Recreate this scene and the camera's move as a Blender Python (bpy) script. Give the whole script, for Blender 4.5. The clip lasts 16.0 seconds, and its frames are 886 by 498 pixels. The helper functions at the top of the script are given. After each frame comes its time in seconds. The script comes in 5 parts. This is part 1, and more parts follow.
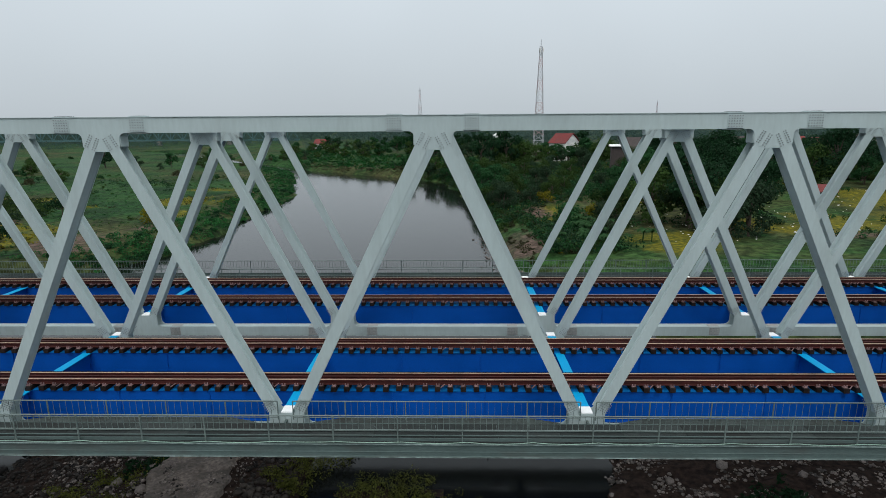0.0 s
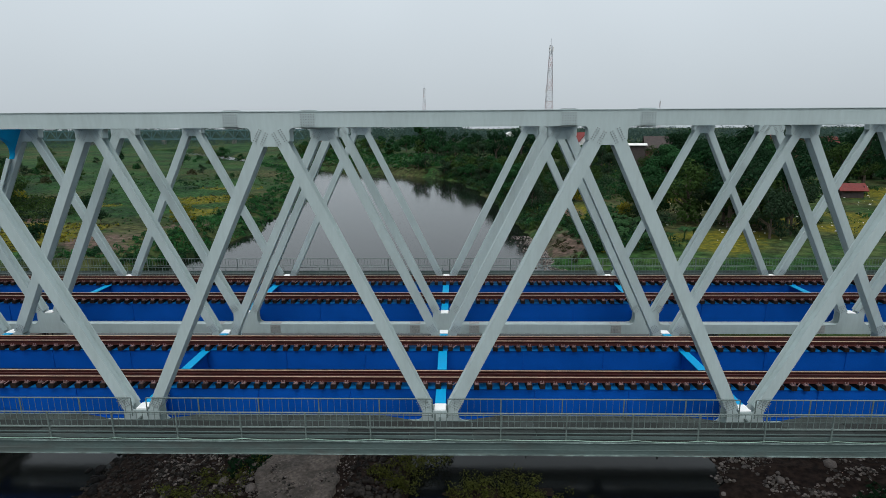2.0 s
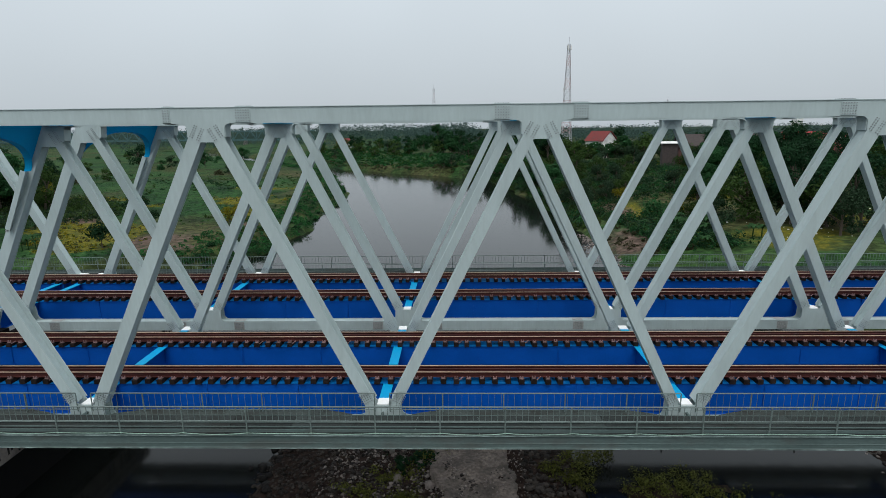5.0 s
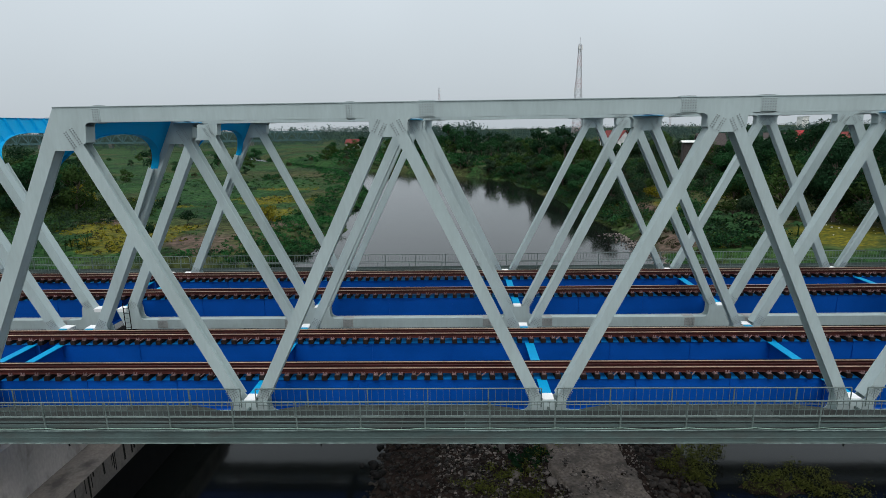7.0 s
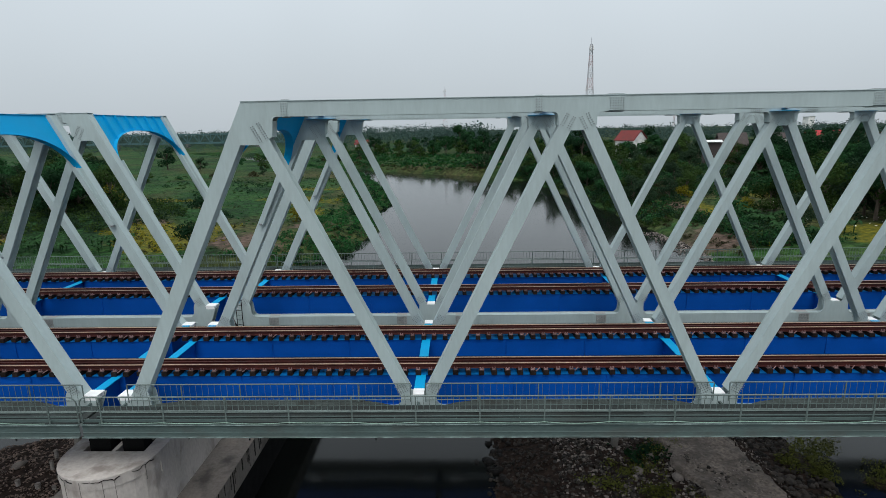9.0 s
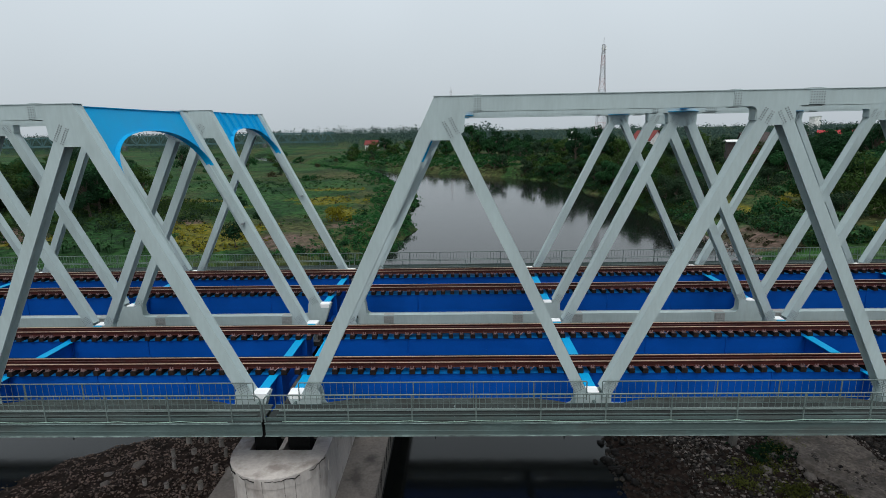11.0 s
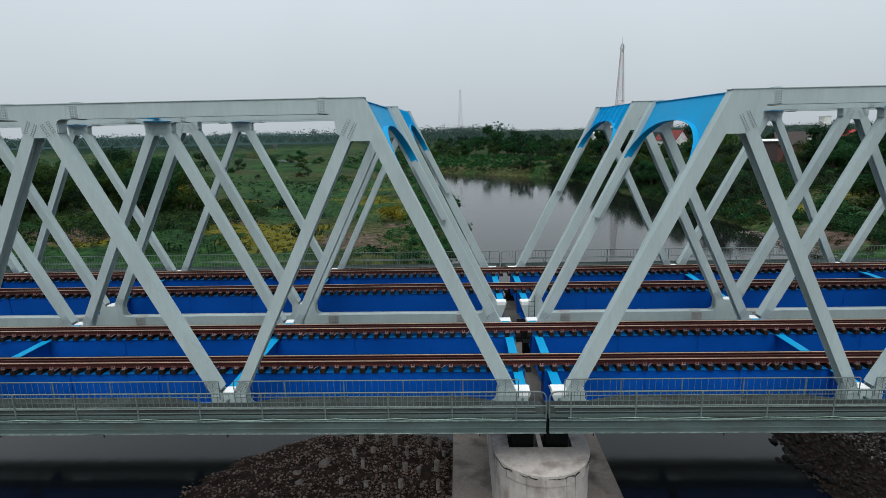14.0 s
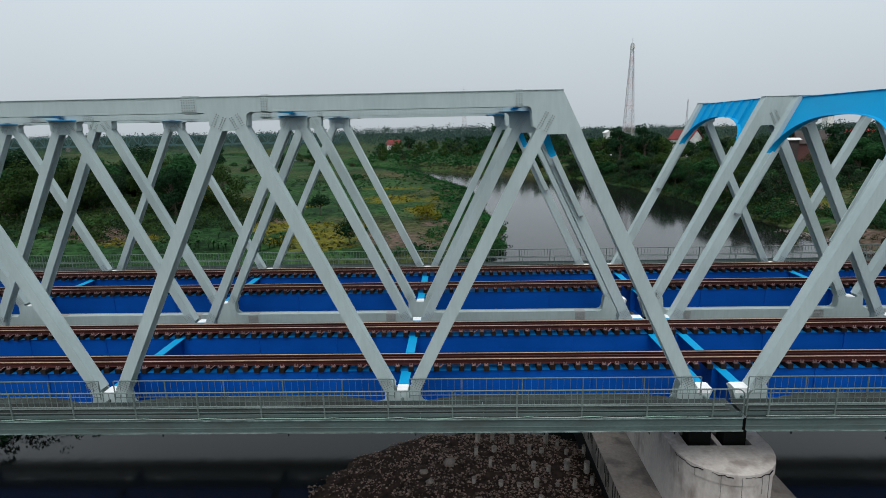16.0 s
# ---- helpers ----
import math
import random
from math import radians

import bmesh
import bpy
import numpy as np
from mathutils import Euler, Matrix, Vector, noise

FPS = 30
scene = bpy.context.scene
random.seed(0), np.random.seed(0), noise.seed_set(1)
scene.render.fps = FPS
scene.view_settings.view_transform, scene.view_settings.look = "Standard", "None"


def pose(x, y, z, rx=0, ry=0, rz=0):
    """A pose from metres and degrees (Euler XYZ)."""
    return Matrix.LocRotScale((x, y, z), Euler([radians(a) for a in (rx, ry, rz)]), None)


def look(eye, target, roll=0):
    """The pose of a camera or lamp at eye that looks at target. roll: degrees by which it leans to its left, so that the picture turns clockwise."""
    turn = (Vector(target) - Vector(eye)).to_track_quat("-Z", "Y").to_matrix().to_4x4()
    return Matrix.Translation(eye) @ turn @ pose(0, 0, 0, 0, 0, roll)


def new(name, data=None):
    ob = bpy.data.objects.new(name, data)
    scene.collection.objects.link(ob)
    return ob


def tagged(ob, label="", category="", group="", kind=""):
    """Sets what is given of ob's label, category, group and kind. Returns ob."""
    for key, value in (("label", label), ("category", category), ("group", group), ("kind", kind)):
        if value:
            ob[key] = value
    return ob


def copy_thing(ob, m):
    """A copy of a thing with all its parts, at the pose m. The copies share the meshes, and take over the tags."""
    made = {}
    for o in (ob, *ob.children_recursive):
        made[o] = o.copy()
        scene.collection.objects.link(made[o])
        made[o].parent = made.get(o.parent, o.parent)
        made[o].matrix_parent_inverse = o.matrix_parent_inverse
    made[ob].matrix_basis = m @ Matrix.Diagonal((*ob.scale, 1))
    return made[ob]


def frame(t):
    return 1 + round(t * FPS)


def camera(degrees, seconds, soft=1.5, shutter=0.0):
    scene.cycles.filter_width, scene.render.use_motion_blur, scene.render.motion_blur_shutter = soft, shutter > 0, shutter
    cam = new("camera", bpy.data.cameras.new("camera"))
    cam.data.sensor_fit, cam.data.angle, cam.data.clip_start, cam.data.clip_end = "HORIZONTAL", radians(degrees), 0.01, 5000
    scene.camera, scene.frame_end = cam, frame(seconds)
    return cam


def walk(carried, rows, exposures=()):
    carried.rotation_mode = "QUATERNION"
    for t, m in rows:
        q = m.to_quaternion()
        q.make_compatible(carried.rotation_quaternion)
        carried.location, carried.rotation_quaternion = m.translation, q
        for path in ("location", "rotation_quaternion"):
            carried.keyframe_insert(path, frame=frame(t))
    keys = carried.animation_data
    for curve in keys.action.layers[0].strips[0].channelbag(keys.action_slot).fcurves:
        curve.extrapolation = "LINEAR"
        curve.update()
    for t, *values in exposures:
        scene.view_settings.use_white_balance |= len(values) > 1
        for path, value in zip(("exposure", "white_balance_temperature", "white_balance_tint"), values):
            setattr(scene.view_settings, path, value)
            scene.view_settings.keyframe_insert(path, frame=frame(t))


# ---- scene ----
# ---- camera and walk ----
cam = camera(77.6, 16.0, soft=0.4)
ROWS = [
    (0.0, 42.042, -20.016, 10.93, 1.231, -12.47, 0.408),
    (1.5, 37.494, -19.947, 10.841, 1.132, -12.528, 0.324),
    (3.5, 31.237, -19.964, 10.716, 1.329, -12.553, 0.438),
    (7.0, 20.087, -20.172, 10.456, 1.523, -12.468, 0.859),
    (8.0, 16.747, -20.29, 10.382, 1.577, -12.43, 0.88),
    (9.0, 13.431, -20.393, 10.304, 1.58, -12.371, 0.983),
    (12.5, 1.336, -20.399, 10.197, 1.717, -12.268, 1.102),
    (14.5, -5.631, -20.54, 10.152, 1.772, -12.223, 1.174),
    (15.0, -7.417, -20.499, 10.136, 1.707, -12.226, 1.165),
    (16.0, -10.983, -20.396, 10.077, 1.571, -12.285, 1.127),
]
walk(cam, [(t, pose(x, y, z, 0, 0, yaw) @ pose(0, 0, 0, 90 + pitch) @ pose(0, 0, 0, 0, 0, -roll)) for t, x, y, z, yaw, pitch, roll in ROWS])

# ---- world, sun, exposure ----
SUN_ELEV, SUN_TURN = 63.0, 183.0
world = bpy.data.worlds.new("overcast_sky")
scene.world = world
world.use_nodes = True
wn, wl = world.node_tree.nodes, world.node_tree.links
wn.clear()
sky = wn.new("ShaderNodeTexSky")
sky.sky_type, sky.sun_disc = "NISHITA", False
sky.sun_elevation, sky.sun_rotation = radians(SUN_ELEV), radians(SUN_TURN)
sky.air_density, sky.dust_density, sky.ozone_density = 1.0, 3.0, 1.0
sat = wn.new("ShaderNodeHueSaturation")
sat.inputs["Saturation"].default_value = 0.35
sat.inputs["Value"].default_value = 0.05
cloud = wn.new("ShaderNodeMixRGB")
cloud.inputs["Fac"].default_value = 0.85
cloud.inputs["Color2"].default_value = (0.672, 0.75, 0.81, 1)
wco = wn.new("ShaderNodeTexCoord")
wsep = wn.new("ShaderNodeSeparateXYZ")
wramp = wn.new("ShaderNodeMapRange")
wramp.inputs["From Min"].default_value, wramp.inputs["From Max"].default_value = 0.0, 0.30
wramp.inputs["To Min"].default_value, wramp.inputs["To Max"].default_value = 0.84, 1.20
wpuff = wn.new("ShaderNodeTexNoise")
wpuff.inputs["Scale"].default_value, wpuff.inputs["Detail"].default_value = 2.2, 3.0
wsoft = wn.new("ShaderNodeMapRange")
wsoft.inputs["From Min"].default_value, wsoft.inputs["From Max"].default_value = 0.3, 0.7
wsoft.inputs["To Min"].default_value, wsoft.inputs["To Max"].default_value = 0.97, 1.03
wtimes = wn.new("ShaderNodeMath")
wtimes.operation = "MULTIPLY"
wbg = wn.new("ShaderNodeBackground")
wout = wn.new("ShaderNodeOutputWorld")
wl.new(sky.outputs["Color"], sat.inputs["Color"])
wl.new(sat.outputs["Color"], cloud.inputs["Color1"])
wl.new(wco.outputs["Generated"], wsep.inputs["Vector"])
wl.new(wco.outputs["Generated"], wpuff.inputs["Vector"])
wl.new(wsep.outputs["Z"], wramp.inputs["Value"])
wl.new(wpuff.outputs["Fac"], wsoft.inputs["Value"])
wl.new(wramp.outputs["Result"], wtimes.inputs[0])
wl.new(wsoft.outputs["Result"], wtimes.inputs[1])
wl.new(wtimes.outputs[0], wbg.inputs["Strength"])
wl.new(cloud.outputs["Color"], wbg.inputs["Color"])
wl.new(wbg.outputs["Background"], wout.inputs["Surface"])
sun = new("sun", bpy.data.lights.new("sun", "SUN"))
sun.data.energy, sun.data.angle, sun.data.color = 2.0, radians(45), (1.0, 0.98, 0.95)
_e, _a = radians(SUN_ELEV), radians(SUN_TURN)
sun.matrix_world = look((0, 0, 60), (-math.sin(_a) * math.cos(_e) * 50, -math.cos(_a) * math.cos(_e) * 50, 60 - math.sin(_e) * 50))
scene.view_settings.exposure = 0.0


# ---- materials ----
def material(name, colour, rough=0.6, metal=0.0, dark=0.75, light=1.15, scale=1.5, fine=18.0, fine_amount=0.25,
             bump=0.15, stain=None, stain_scale=0.6, stain_amount=0.0, object_random=0.0, island_random=0.0, specular=0.5, stretch=(1, 1, 1)):
    m = bpy.data.materials.new(name)
    m.use_nodes = True
    n, l = m.node_tree.nodes, m.node_tree.links
    bsdf = n["Principled BSDF"]
    geo = n.new("ShaderNodeTexCoord")
    mp = n.new("ShaderNodeMapping")
    mp.inputs["Scale"].default_value = stretch
    l.new(geo.outputs["Object"], mp.inputs["Vector"])

    def tex(s, detail=4.0):
        t = n.new("ShaderNodeTexNoise")
        t.inputs["Scale"].default_value, t.inputs["Detail"].default_value = s, detail
        l.new(mp.outputs["Vector"], t.inputs["Vector"])
        return t.outputs["Fac"]

    def ramp(fac, a, b, lo=0.3, hi=0.7):
        r = n.new("ShaderNodeMapRange")
        r.inputs["From Min"].default_value, r.inputs["From Max"].default_value = lo, hi
        r.inputs["To Min"].default_value, r.inputs["To Max"].default_value = a, b
        l.new(fac, r.inputs["Value"])
        return r.outputs["Result"]

    def times(a, b):
        x = n.new("ShaderNodeMath")
        x.operation = "MULTIPLY"
        l.new(a, x.inputs[0])
        l.new(b, x.inputs[1])
        return x.outputs[0]

    big, small = tex(scale), tex(fine, 6.0)
    k = times(ramp(big, dark, light), ramp(small, 1 - fine_amount, 1 + fine_amount))
    if object_random:
        o = n.new("ShaderNodeObjectInfo")
        k = times(k, ramp(o.outputs["Random"], 1 - object_random, 1 + object_random, 0, 1))
    if island_random:
        o = n.new("ShaderNodeNewGeometry")
        k = times(k, ramp(o.outputs["Random Per Island"], 1 - island_random, 1 + island_random, 0, 1))
    mix = n.new("ShaderNodeMixRGB")
    mix.blend_type, mix.inputs["Fac"].default_value = "MULTIPLY", 1.0
    mix.inputs["Color1"].default_value = (*colour, 1)
    l.new(k, mix.inputs["Color2"])
    col = mix.outputs["Color"]
    if stain:
        s = n.new("ShaderNodeMixRGB")
        s.inputs["Color2"].default_value = (*stain, 1)
        l.new(col, s.inputs["Color1"])
        l.new(ramp(tex(stain_scale, 8.0), 0, stain_amount, 0.5, 0.68), s.inputs["Fac"])
        col = s.outputs["Color"]
    l.new(col, bsdf.inputs["Base Color"])
    l.new(ramp(big, max(0.03, rough - 0.1), min(1, rough + 0.1)), bsdf.inputs["Roughness"])
    bsdf.inputs["Metallic"].default_value = metal
    bsdf.inputs["Specular IOR Level"].default_value = specular
    if bump:
        b = n.new("ShaderNodeBump")
        b.inputs["Strength"].default_value, b.inputs["Distance"].default_value = bump, 0.05
        l.new(small, b.inputs["Height"])
        l.new(b.outputs["Normal"], bsdf.inputs["Normal"])
    return m


STEEL = material("grey_paint", (0.395, 0.472, 0.475), 0.65, specular=0.2, dark=0.92, light=1.05, scale=0.5, fine=6, fine_amount=0.04, bump=0.02,
                 stain=(0.25, 0.265, 0.26), stain_scale=1.6, stain_amount=0.13, island_random=0.03, stretch=(1.6, 1.6, 0.35))
SPLICE = material("weathered_splice_plate", (0.33, 0.34, 0.33), 0.65, specular=0.3, dark=0.9, light=1.08, scale=1.2, fine=12, fine_amount=0.1, bump=0.05)
WHITE = material("white_paint", (0.82, 0.83, 0.83), 0.5, dark=0.92, light=1.04, fine_amount=0.05, bump=0.03)
# One blue paint in three tones: light and shade are in the colours.
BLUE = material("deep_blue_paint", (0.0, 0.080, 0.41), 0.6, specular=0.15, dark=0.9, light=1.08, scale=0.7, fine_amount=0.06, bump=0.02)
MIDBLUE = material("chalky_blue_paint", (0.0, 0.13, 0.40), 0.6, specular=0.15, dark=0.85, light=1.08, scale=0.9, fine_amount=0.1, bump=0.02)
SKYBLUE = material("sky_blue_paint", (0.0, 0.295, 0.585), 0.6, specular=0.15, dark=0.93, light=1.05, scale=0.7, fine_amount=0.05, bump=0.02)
BOLT = material("dull_bolts", (0.27, 0.29, 0.295), 0.6, 0.3, bump=0)
RAIL = material("rusty_rail", (0.055, 0.0085, 0.006), 0.7, 0.2, dark=0.7, light=1.3, scale=2, fine=25, bump=0.2)
RAILTOP = material("worn_rail_head", (0.40, 0.28, 0.19), 0.5, 0.1, scale=2, fine_amount=0.3, bump=0.05)
SLEEPER = material("dark_sleeper_timber", (0.016, 0.011, 0.010), 0.9, specular=0.2, dark=0.7, light=1.3, scale=4, fine=30, bump=0.5, object_random=0.35)
CLIP = material("pale_rusty_clip", (0.25, 0.16, 0.16), 0.7, 0.2, object_random=0.3)
GALV = material("galvanised_tube", (0.135, 0.175, 0.165), 0.6, 0.2, dark=0.8, light=1.1, scale=2, bump=0.05)
GRATE = material("grey_walkway_plate", (0.030, 0.037, 0.036), 0.85, specular=0.2, dark=0.75, light=1.15, scale=0.8, fine=14, bump=0.25, stain=(0.02, 0.02, 0.019), stain_amount=0.6, object_random=0.3)
INFILL = material("grey_deck_infill", (0.046, 0.057, 0.054), 0.85, specular=0.2, dark=0.7, light=1.2, scale=0.9, fine=12, fine_amount=0.3, bump=0.2, stain=(0.025, 0.025, 0.022), stain_scale=1.4, stain_amount=0.7)
# Pale tone that paints the highlights on the fascia's edges.
EDGE = material("worn_pale_edge", (0.20, 0.26, 0.25), 0.6, specular=0.3, dark=0.55, light=1.3, scale=0.5, fine=4, fine_amount=0.5, bump=0.05, stain=(0.06, 0.08, 0.075), stain_scale=0.35, stain_amount=0.9)
FASCIA = material("weathered_grey_green_steel", (0.080, 0.114, 0.110), 0.7, specular=0.25, dark=0.85, light=1.12, scale=0.6, fine=8, fine_amount=0.12, bump=0.08,
                  stain=(0.07, 0.075, 0.07), stain_scale=0.7, stain_amount=0.6, stretch=(1, 1, 3))
CABLE = material("pale_green_cable", (0.22, 0.34, 0.28), 0.5, bump=0)
CONCRETE = material("stained_concrete", (0.15, 0.14, 0.127), 0.85, dark=0.75, light=1.15, scale=0.7, fine=10, fine_amount=0.15, bump=0.3,
                    stain=(0.06, 0.055, 0.05), stain_scale=0.8, stain_amount=0.85)
FOOTING = material("warm_worn_concrete", (0.195, 0.170, 0.150), 0.85, dark=0.8, light=1.12, scale=0.5, fine=8, fine_amount=0.15, bump=0.3,
                   stain=(0.050, 0.045, 0.040), stain_scale=0.9, stain_amount=0.8)
GREYWALL = material("grey_render", (0.33, 0.36, 0.37), 0.8, scale=0.3, fine=2, bump=0.05)
PIERWHITE = material("pale_pier_concrete", (0.47, 0.43, 0.40), 0.85, dark=0.85, light=1.08, scale=0.8, fine=9, fine_amount=0.10, bump=0.2,
                     stain=(0.20, 0.17, 0.15), stain_scale=1.3, stain_amount=0.8, stretch=(1, 1, 0.5))
DIRT = material("black_dirt", (0.022, 0.020, 0.018), 0.9, specular=0.1, scale=2, fine=14)
# Black steel, and the shade painted in at seats, footing and rails.
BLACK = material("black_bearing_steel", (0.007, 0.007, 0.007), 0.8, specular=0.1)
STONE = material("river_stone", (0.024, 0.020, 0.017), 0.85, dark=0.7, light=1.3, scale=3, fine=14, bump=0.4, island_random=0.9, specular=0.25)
PILE = material("weathered_pile", (0.26, 0.24, 0.22), 0.9, scale=4, bump=0.4, object_random=0.3)
BARK = material("bark", (0.085, 0.065, 0.05), 0.95, scale=3, fine=20, bump=0.6)


def leafy(name, colour, vary=0.28):
    """Leaves: a dull surface that lets part of the light through."""
    m = material(name, colour, 0.8, dark=0.75, light=1.25, scale=0.35, fine=3.0, fine_amount=0.25, bump=0, island_random=vary, object_random=0.18, specular=0.06)
    n, l = m.node_tree.nodes, m.node_tree.links
    bsdf, out = n["Principled BSDF"], n["Material Output"]
    thin = n.new("ShaderNodeBsdfTranslucent")
    l.new(bsdf.inputs["Base Color"].links[0].from_socket, thin.inputs["Color"])
    both = n.new("ShaderNodeMixShader")
    both.inputs["Fac"].default_value = 0.4
    l.new(bsdf.outputs["BSDF"], both.inputs[1])
    l.new(thin.outputs["BSDF"], both.inputs[2])
    l.new(both.outputs["Shader"], out.inputs["Surface"])
    return m


LEAF_DARK = leafy("dark_leaves", (0.012, 0.037, 0.016))
LEAF_MID = leafy("green_leaves", (0.022, 0.074, 0.026))
LEAF_FRESH = leafy("fresh_green_leaves", (0.022, 0.095, 0.027))
LEAF_OLIVE = leafy("olive_leaves", (0.032, 0.062, 0.016))
LEAF_DRY = leafy("dry_brown_leaves", (0.040, 0.041, 0.021))
LEAF_YELLOW = leafy("yellow_blossom", (0.17, 0.155, 0.015))
LEAF_BANANA = leafy("banana_leaves", (0.036, 0.090, 0.034), 0.3)
LEAF_WEED = leafy("yellowish_weed", (0.085, 0.095, 0.022), 0.4)
LEAF_GREY = leafy("grey_green_twigs", (0.028, 0.055, 0.029))
# Paler, bluer leaves: the haze of distance is put into this colour.
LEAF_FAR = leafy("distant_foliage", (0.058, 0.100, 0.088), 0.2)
ROOF = material("red_roof_tiles", (0.16, 0.025, 0.022), 0.8, scale=0.5, fine=3, bump=0.2)
ROOFBRIGHT = material("bright_red_sheet_roof", (0.36, 0.025, 0.03), 0.7, scale=0.3, fine=2, bump=0.05)
ROOFDARK = material("dark_sheet_roof", (0.05, 0.038, 0.036), 0.8, scale=0.3, fine=2, bump=0.1)
WALLW = material("white_house_wall", (0.72, 0.72, 0.70), 0.8, scale=0.4, fine=3, fine_amount=0.08, bump=0.05)
REDWALL = material("dull_red_wall", (0.11, 0.045, 0.040), 0.8, scale=0.4, fine=3, bump=0.05)
DARKGLASS = material("dark_window", (0.03, 0.035, 0.04), 0.2, bump=0)
TOWER = material("lattice_tower_steel", (0.42, 0.43, 0.46), 0.6, 0.2, bump=0)
TOWERRED = material("faded_red_tower_steel", (0.44, 0.30, 0.31), 0.6, 0.1, bump=0)
FARSTEEL = material("far_green_bridge_steel", (0.050, 0.115, 0.122), 0.7, bump=0)


def water_material():
    m = bpy.data.materials.new("river_water")
    m.use_nodes = True
    n, l = m.node_tree.nodes, m.node_tree.links
    b = n["Principled BSDF"]
    b.inputs["Base Color"].default_value = (0.005, 0.006, 0.0055, 1)
    b.inputs["Roughness"].default_value = 0.09
    b.inputs["IOR"].default_value = 1.33
    b.inputs["Specular IOR Level"].default_value = 0.55
    co = n.new("ShaderNodeTexCoord")
    mp = n.new("ShaderNodeMapping")
    mp.inputs["Scale"].default_value = (1.0, 0.5, 1.0)
    l.new(co.outputs["Object"], mp.inputs["Vector"])
    w = n.new("ShaderNodeTexNoise")
    w.inputs["Scale"].default_value, w.inputs["Detail"].default_value = 1.6, 5
    l.new(mp.outputs["Vector"], w.inputs["Vector"])
    bp = n.new("ShaderNodeBump")
    bp.inputs["Strength"].default_value, bp.inputs["Distance"].default_value = 0.07, 0.05
    l.new(w.outputs["Fac"], bp.inputs["Height"])
    l.new(bp.outputs["Normal"], b.inputs["Normal"])
    return m


WATER = water_material()


# ---- mesh tools ----
class Shape:
    """Collects vertices and faces."""

    def __init__(self):
        self.v, self.f = [], []

    def add(self, vs, fs):
        k = len(self.v)
        self.v += [tuple(p) for p in vs]
        self.f += [tuple(i + k for i in f) for f in fs]
        return self

    def box(self, x0, x1, y0, y1, z0, z1):
        vs = [(x, y, z) for z in (z0, z1) for y in (y0, y1) for x in (x0, x1)]
        return self.add(vs, [(0, 2, 3, 1), (4, 5, 7, 6), (0, 1, 5, 4), (2, 6, 7, 3), (0, 4, 6, 2), (1, 3, 7, 5)])

    def bar(self, a, b, w, h, up=(0, 0, 1)):
        """A bar from a to b; w across, h along up."""
        a, b, up = Vector(a), Vector(b), Vector(up)
        d = (b - a).normalized()
        s = d.cross(up)
        s = s.normalized() if s.length > 1e-6 else Vector((1, 0, 0))
        u = s.cross(d)
        vs = [e + s * i * w / 2 + u * j * h / 2 for e in (a, b) for i, j in ((-1, -1), (1, -1), (1, 1), (-1, 1))]
        return self.add(vs, [(3, 2, 1, 0), (4, 5, 6, 7), (0, 1, 5, 4), (1, 2, 6, 5), (2, 3, 7, 6), (3, 0, 4, 7)])

    def prism(self, poly, y0, y1):
        """A polygon in x and z, thick in y."""
        n = len(poly)
        vs = [(x, y0, z) for x, z in poly] + [(x, y1, z) for x, z in poly]
        return self.add(vs, [tuple(range(n)), tuple(range(2 * n - 1, n - 1, -1))] + [(i, i + n, (i + 1) % n + n, (i + 1) % n) for i in range(n)])

    def tube(self, pts, r, n=6, r2=None):
        pts = [Vector(p) for p in pts]
        r2 = r if r2 is None else r2
        vs, m = [], len(pts)
        for i, p in enumerate(pts):
            d = (pts[min(i + 1, m - 1)] - pts[max(i - 1, 0)]).normalized()
            s = d.cross(Vector((0, 0, 1)))
            s = s.normalized() if s.length > 1e-3 else Vector((1, 0, 0))
            u = s.cross(d)
            q = r + (r2 - r) * i / (m - 1)
            vs += [p + (s * math.cos(2 * math.pi * k / n) + u * math.sin(2 * math.pi * k / n)) * q for k in range(n)]
        fs = [(i * n + k, i * n + (k + 1) % n, (i + 1) * n + (k + 1) % n, (i + 1) * n + k) for i in range(m - 1) for k in range(n)]
        return self.add(vs, fs + [tuple(range(n - 1, -1, -1)), tuple(range((m - 1) * n, m * n))])

    def mesh(self, name, mat, smooth=False):
        me = bpy.data.meshes.new(name)
        me.from_pydata(self.v, [], self.f)
        me.materials.append(mat)
        if smooth:
            me.polygons.foreach_set("use_smooth", [True] * len(me.polygons))
        me.update()
        return me


def part(name, shape, mat, parent, label="", smooth=False):
    me = shape if isinstance(shape, bpy.types.Mesh) else shape.mesh(name, mat, smooth)
    ob = new(name, me)
    ob.parent = parent
    return tagged(ob, label)


def thing(name, label, category, group="", at=(0, 0, 0), kind=""):
    ob = new(name)
    ob.location = at
    return tagged(ob, label, category, group, kind)


def array_mesh(name, verts, faces, mat):
    """A mesh from arrays of vertices and quads."""
    me = bpy.data.meshes.new(name)
    me.vertices.add(len(verts))
    me.vertices.foreach_set("co", np.asarray(verts, dtype=np.float32).ravel())
    me.loops.add(faces.size)
    me.loops.foreach_set("vertex_index", faces.astype(np.int32).ravel())
    me.polygons.add(len(faces))
    me.polygons.foreach_set("loop_start", np.arange(0, faces.size, faces.shape[1], dtype=np.int32))
    me.materials.append(mat)
    me.update(calc_edges=True)
    return me


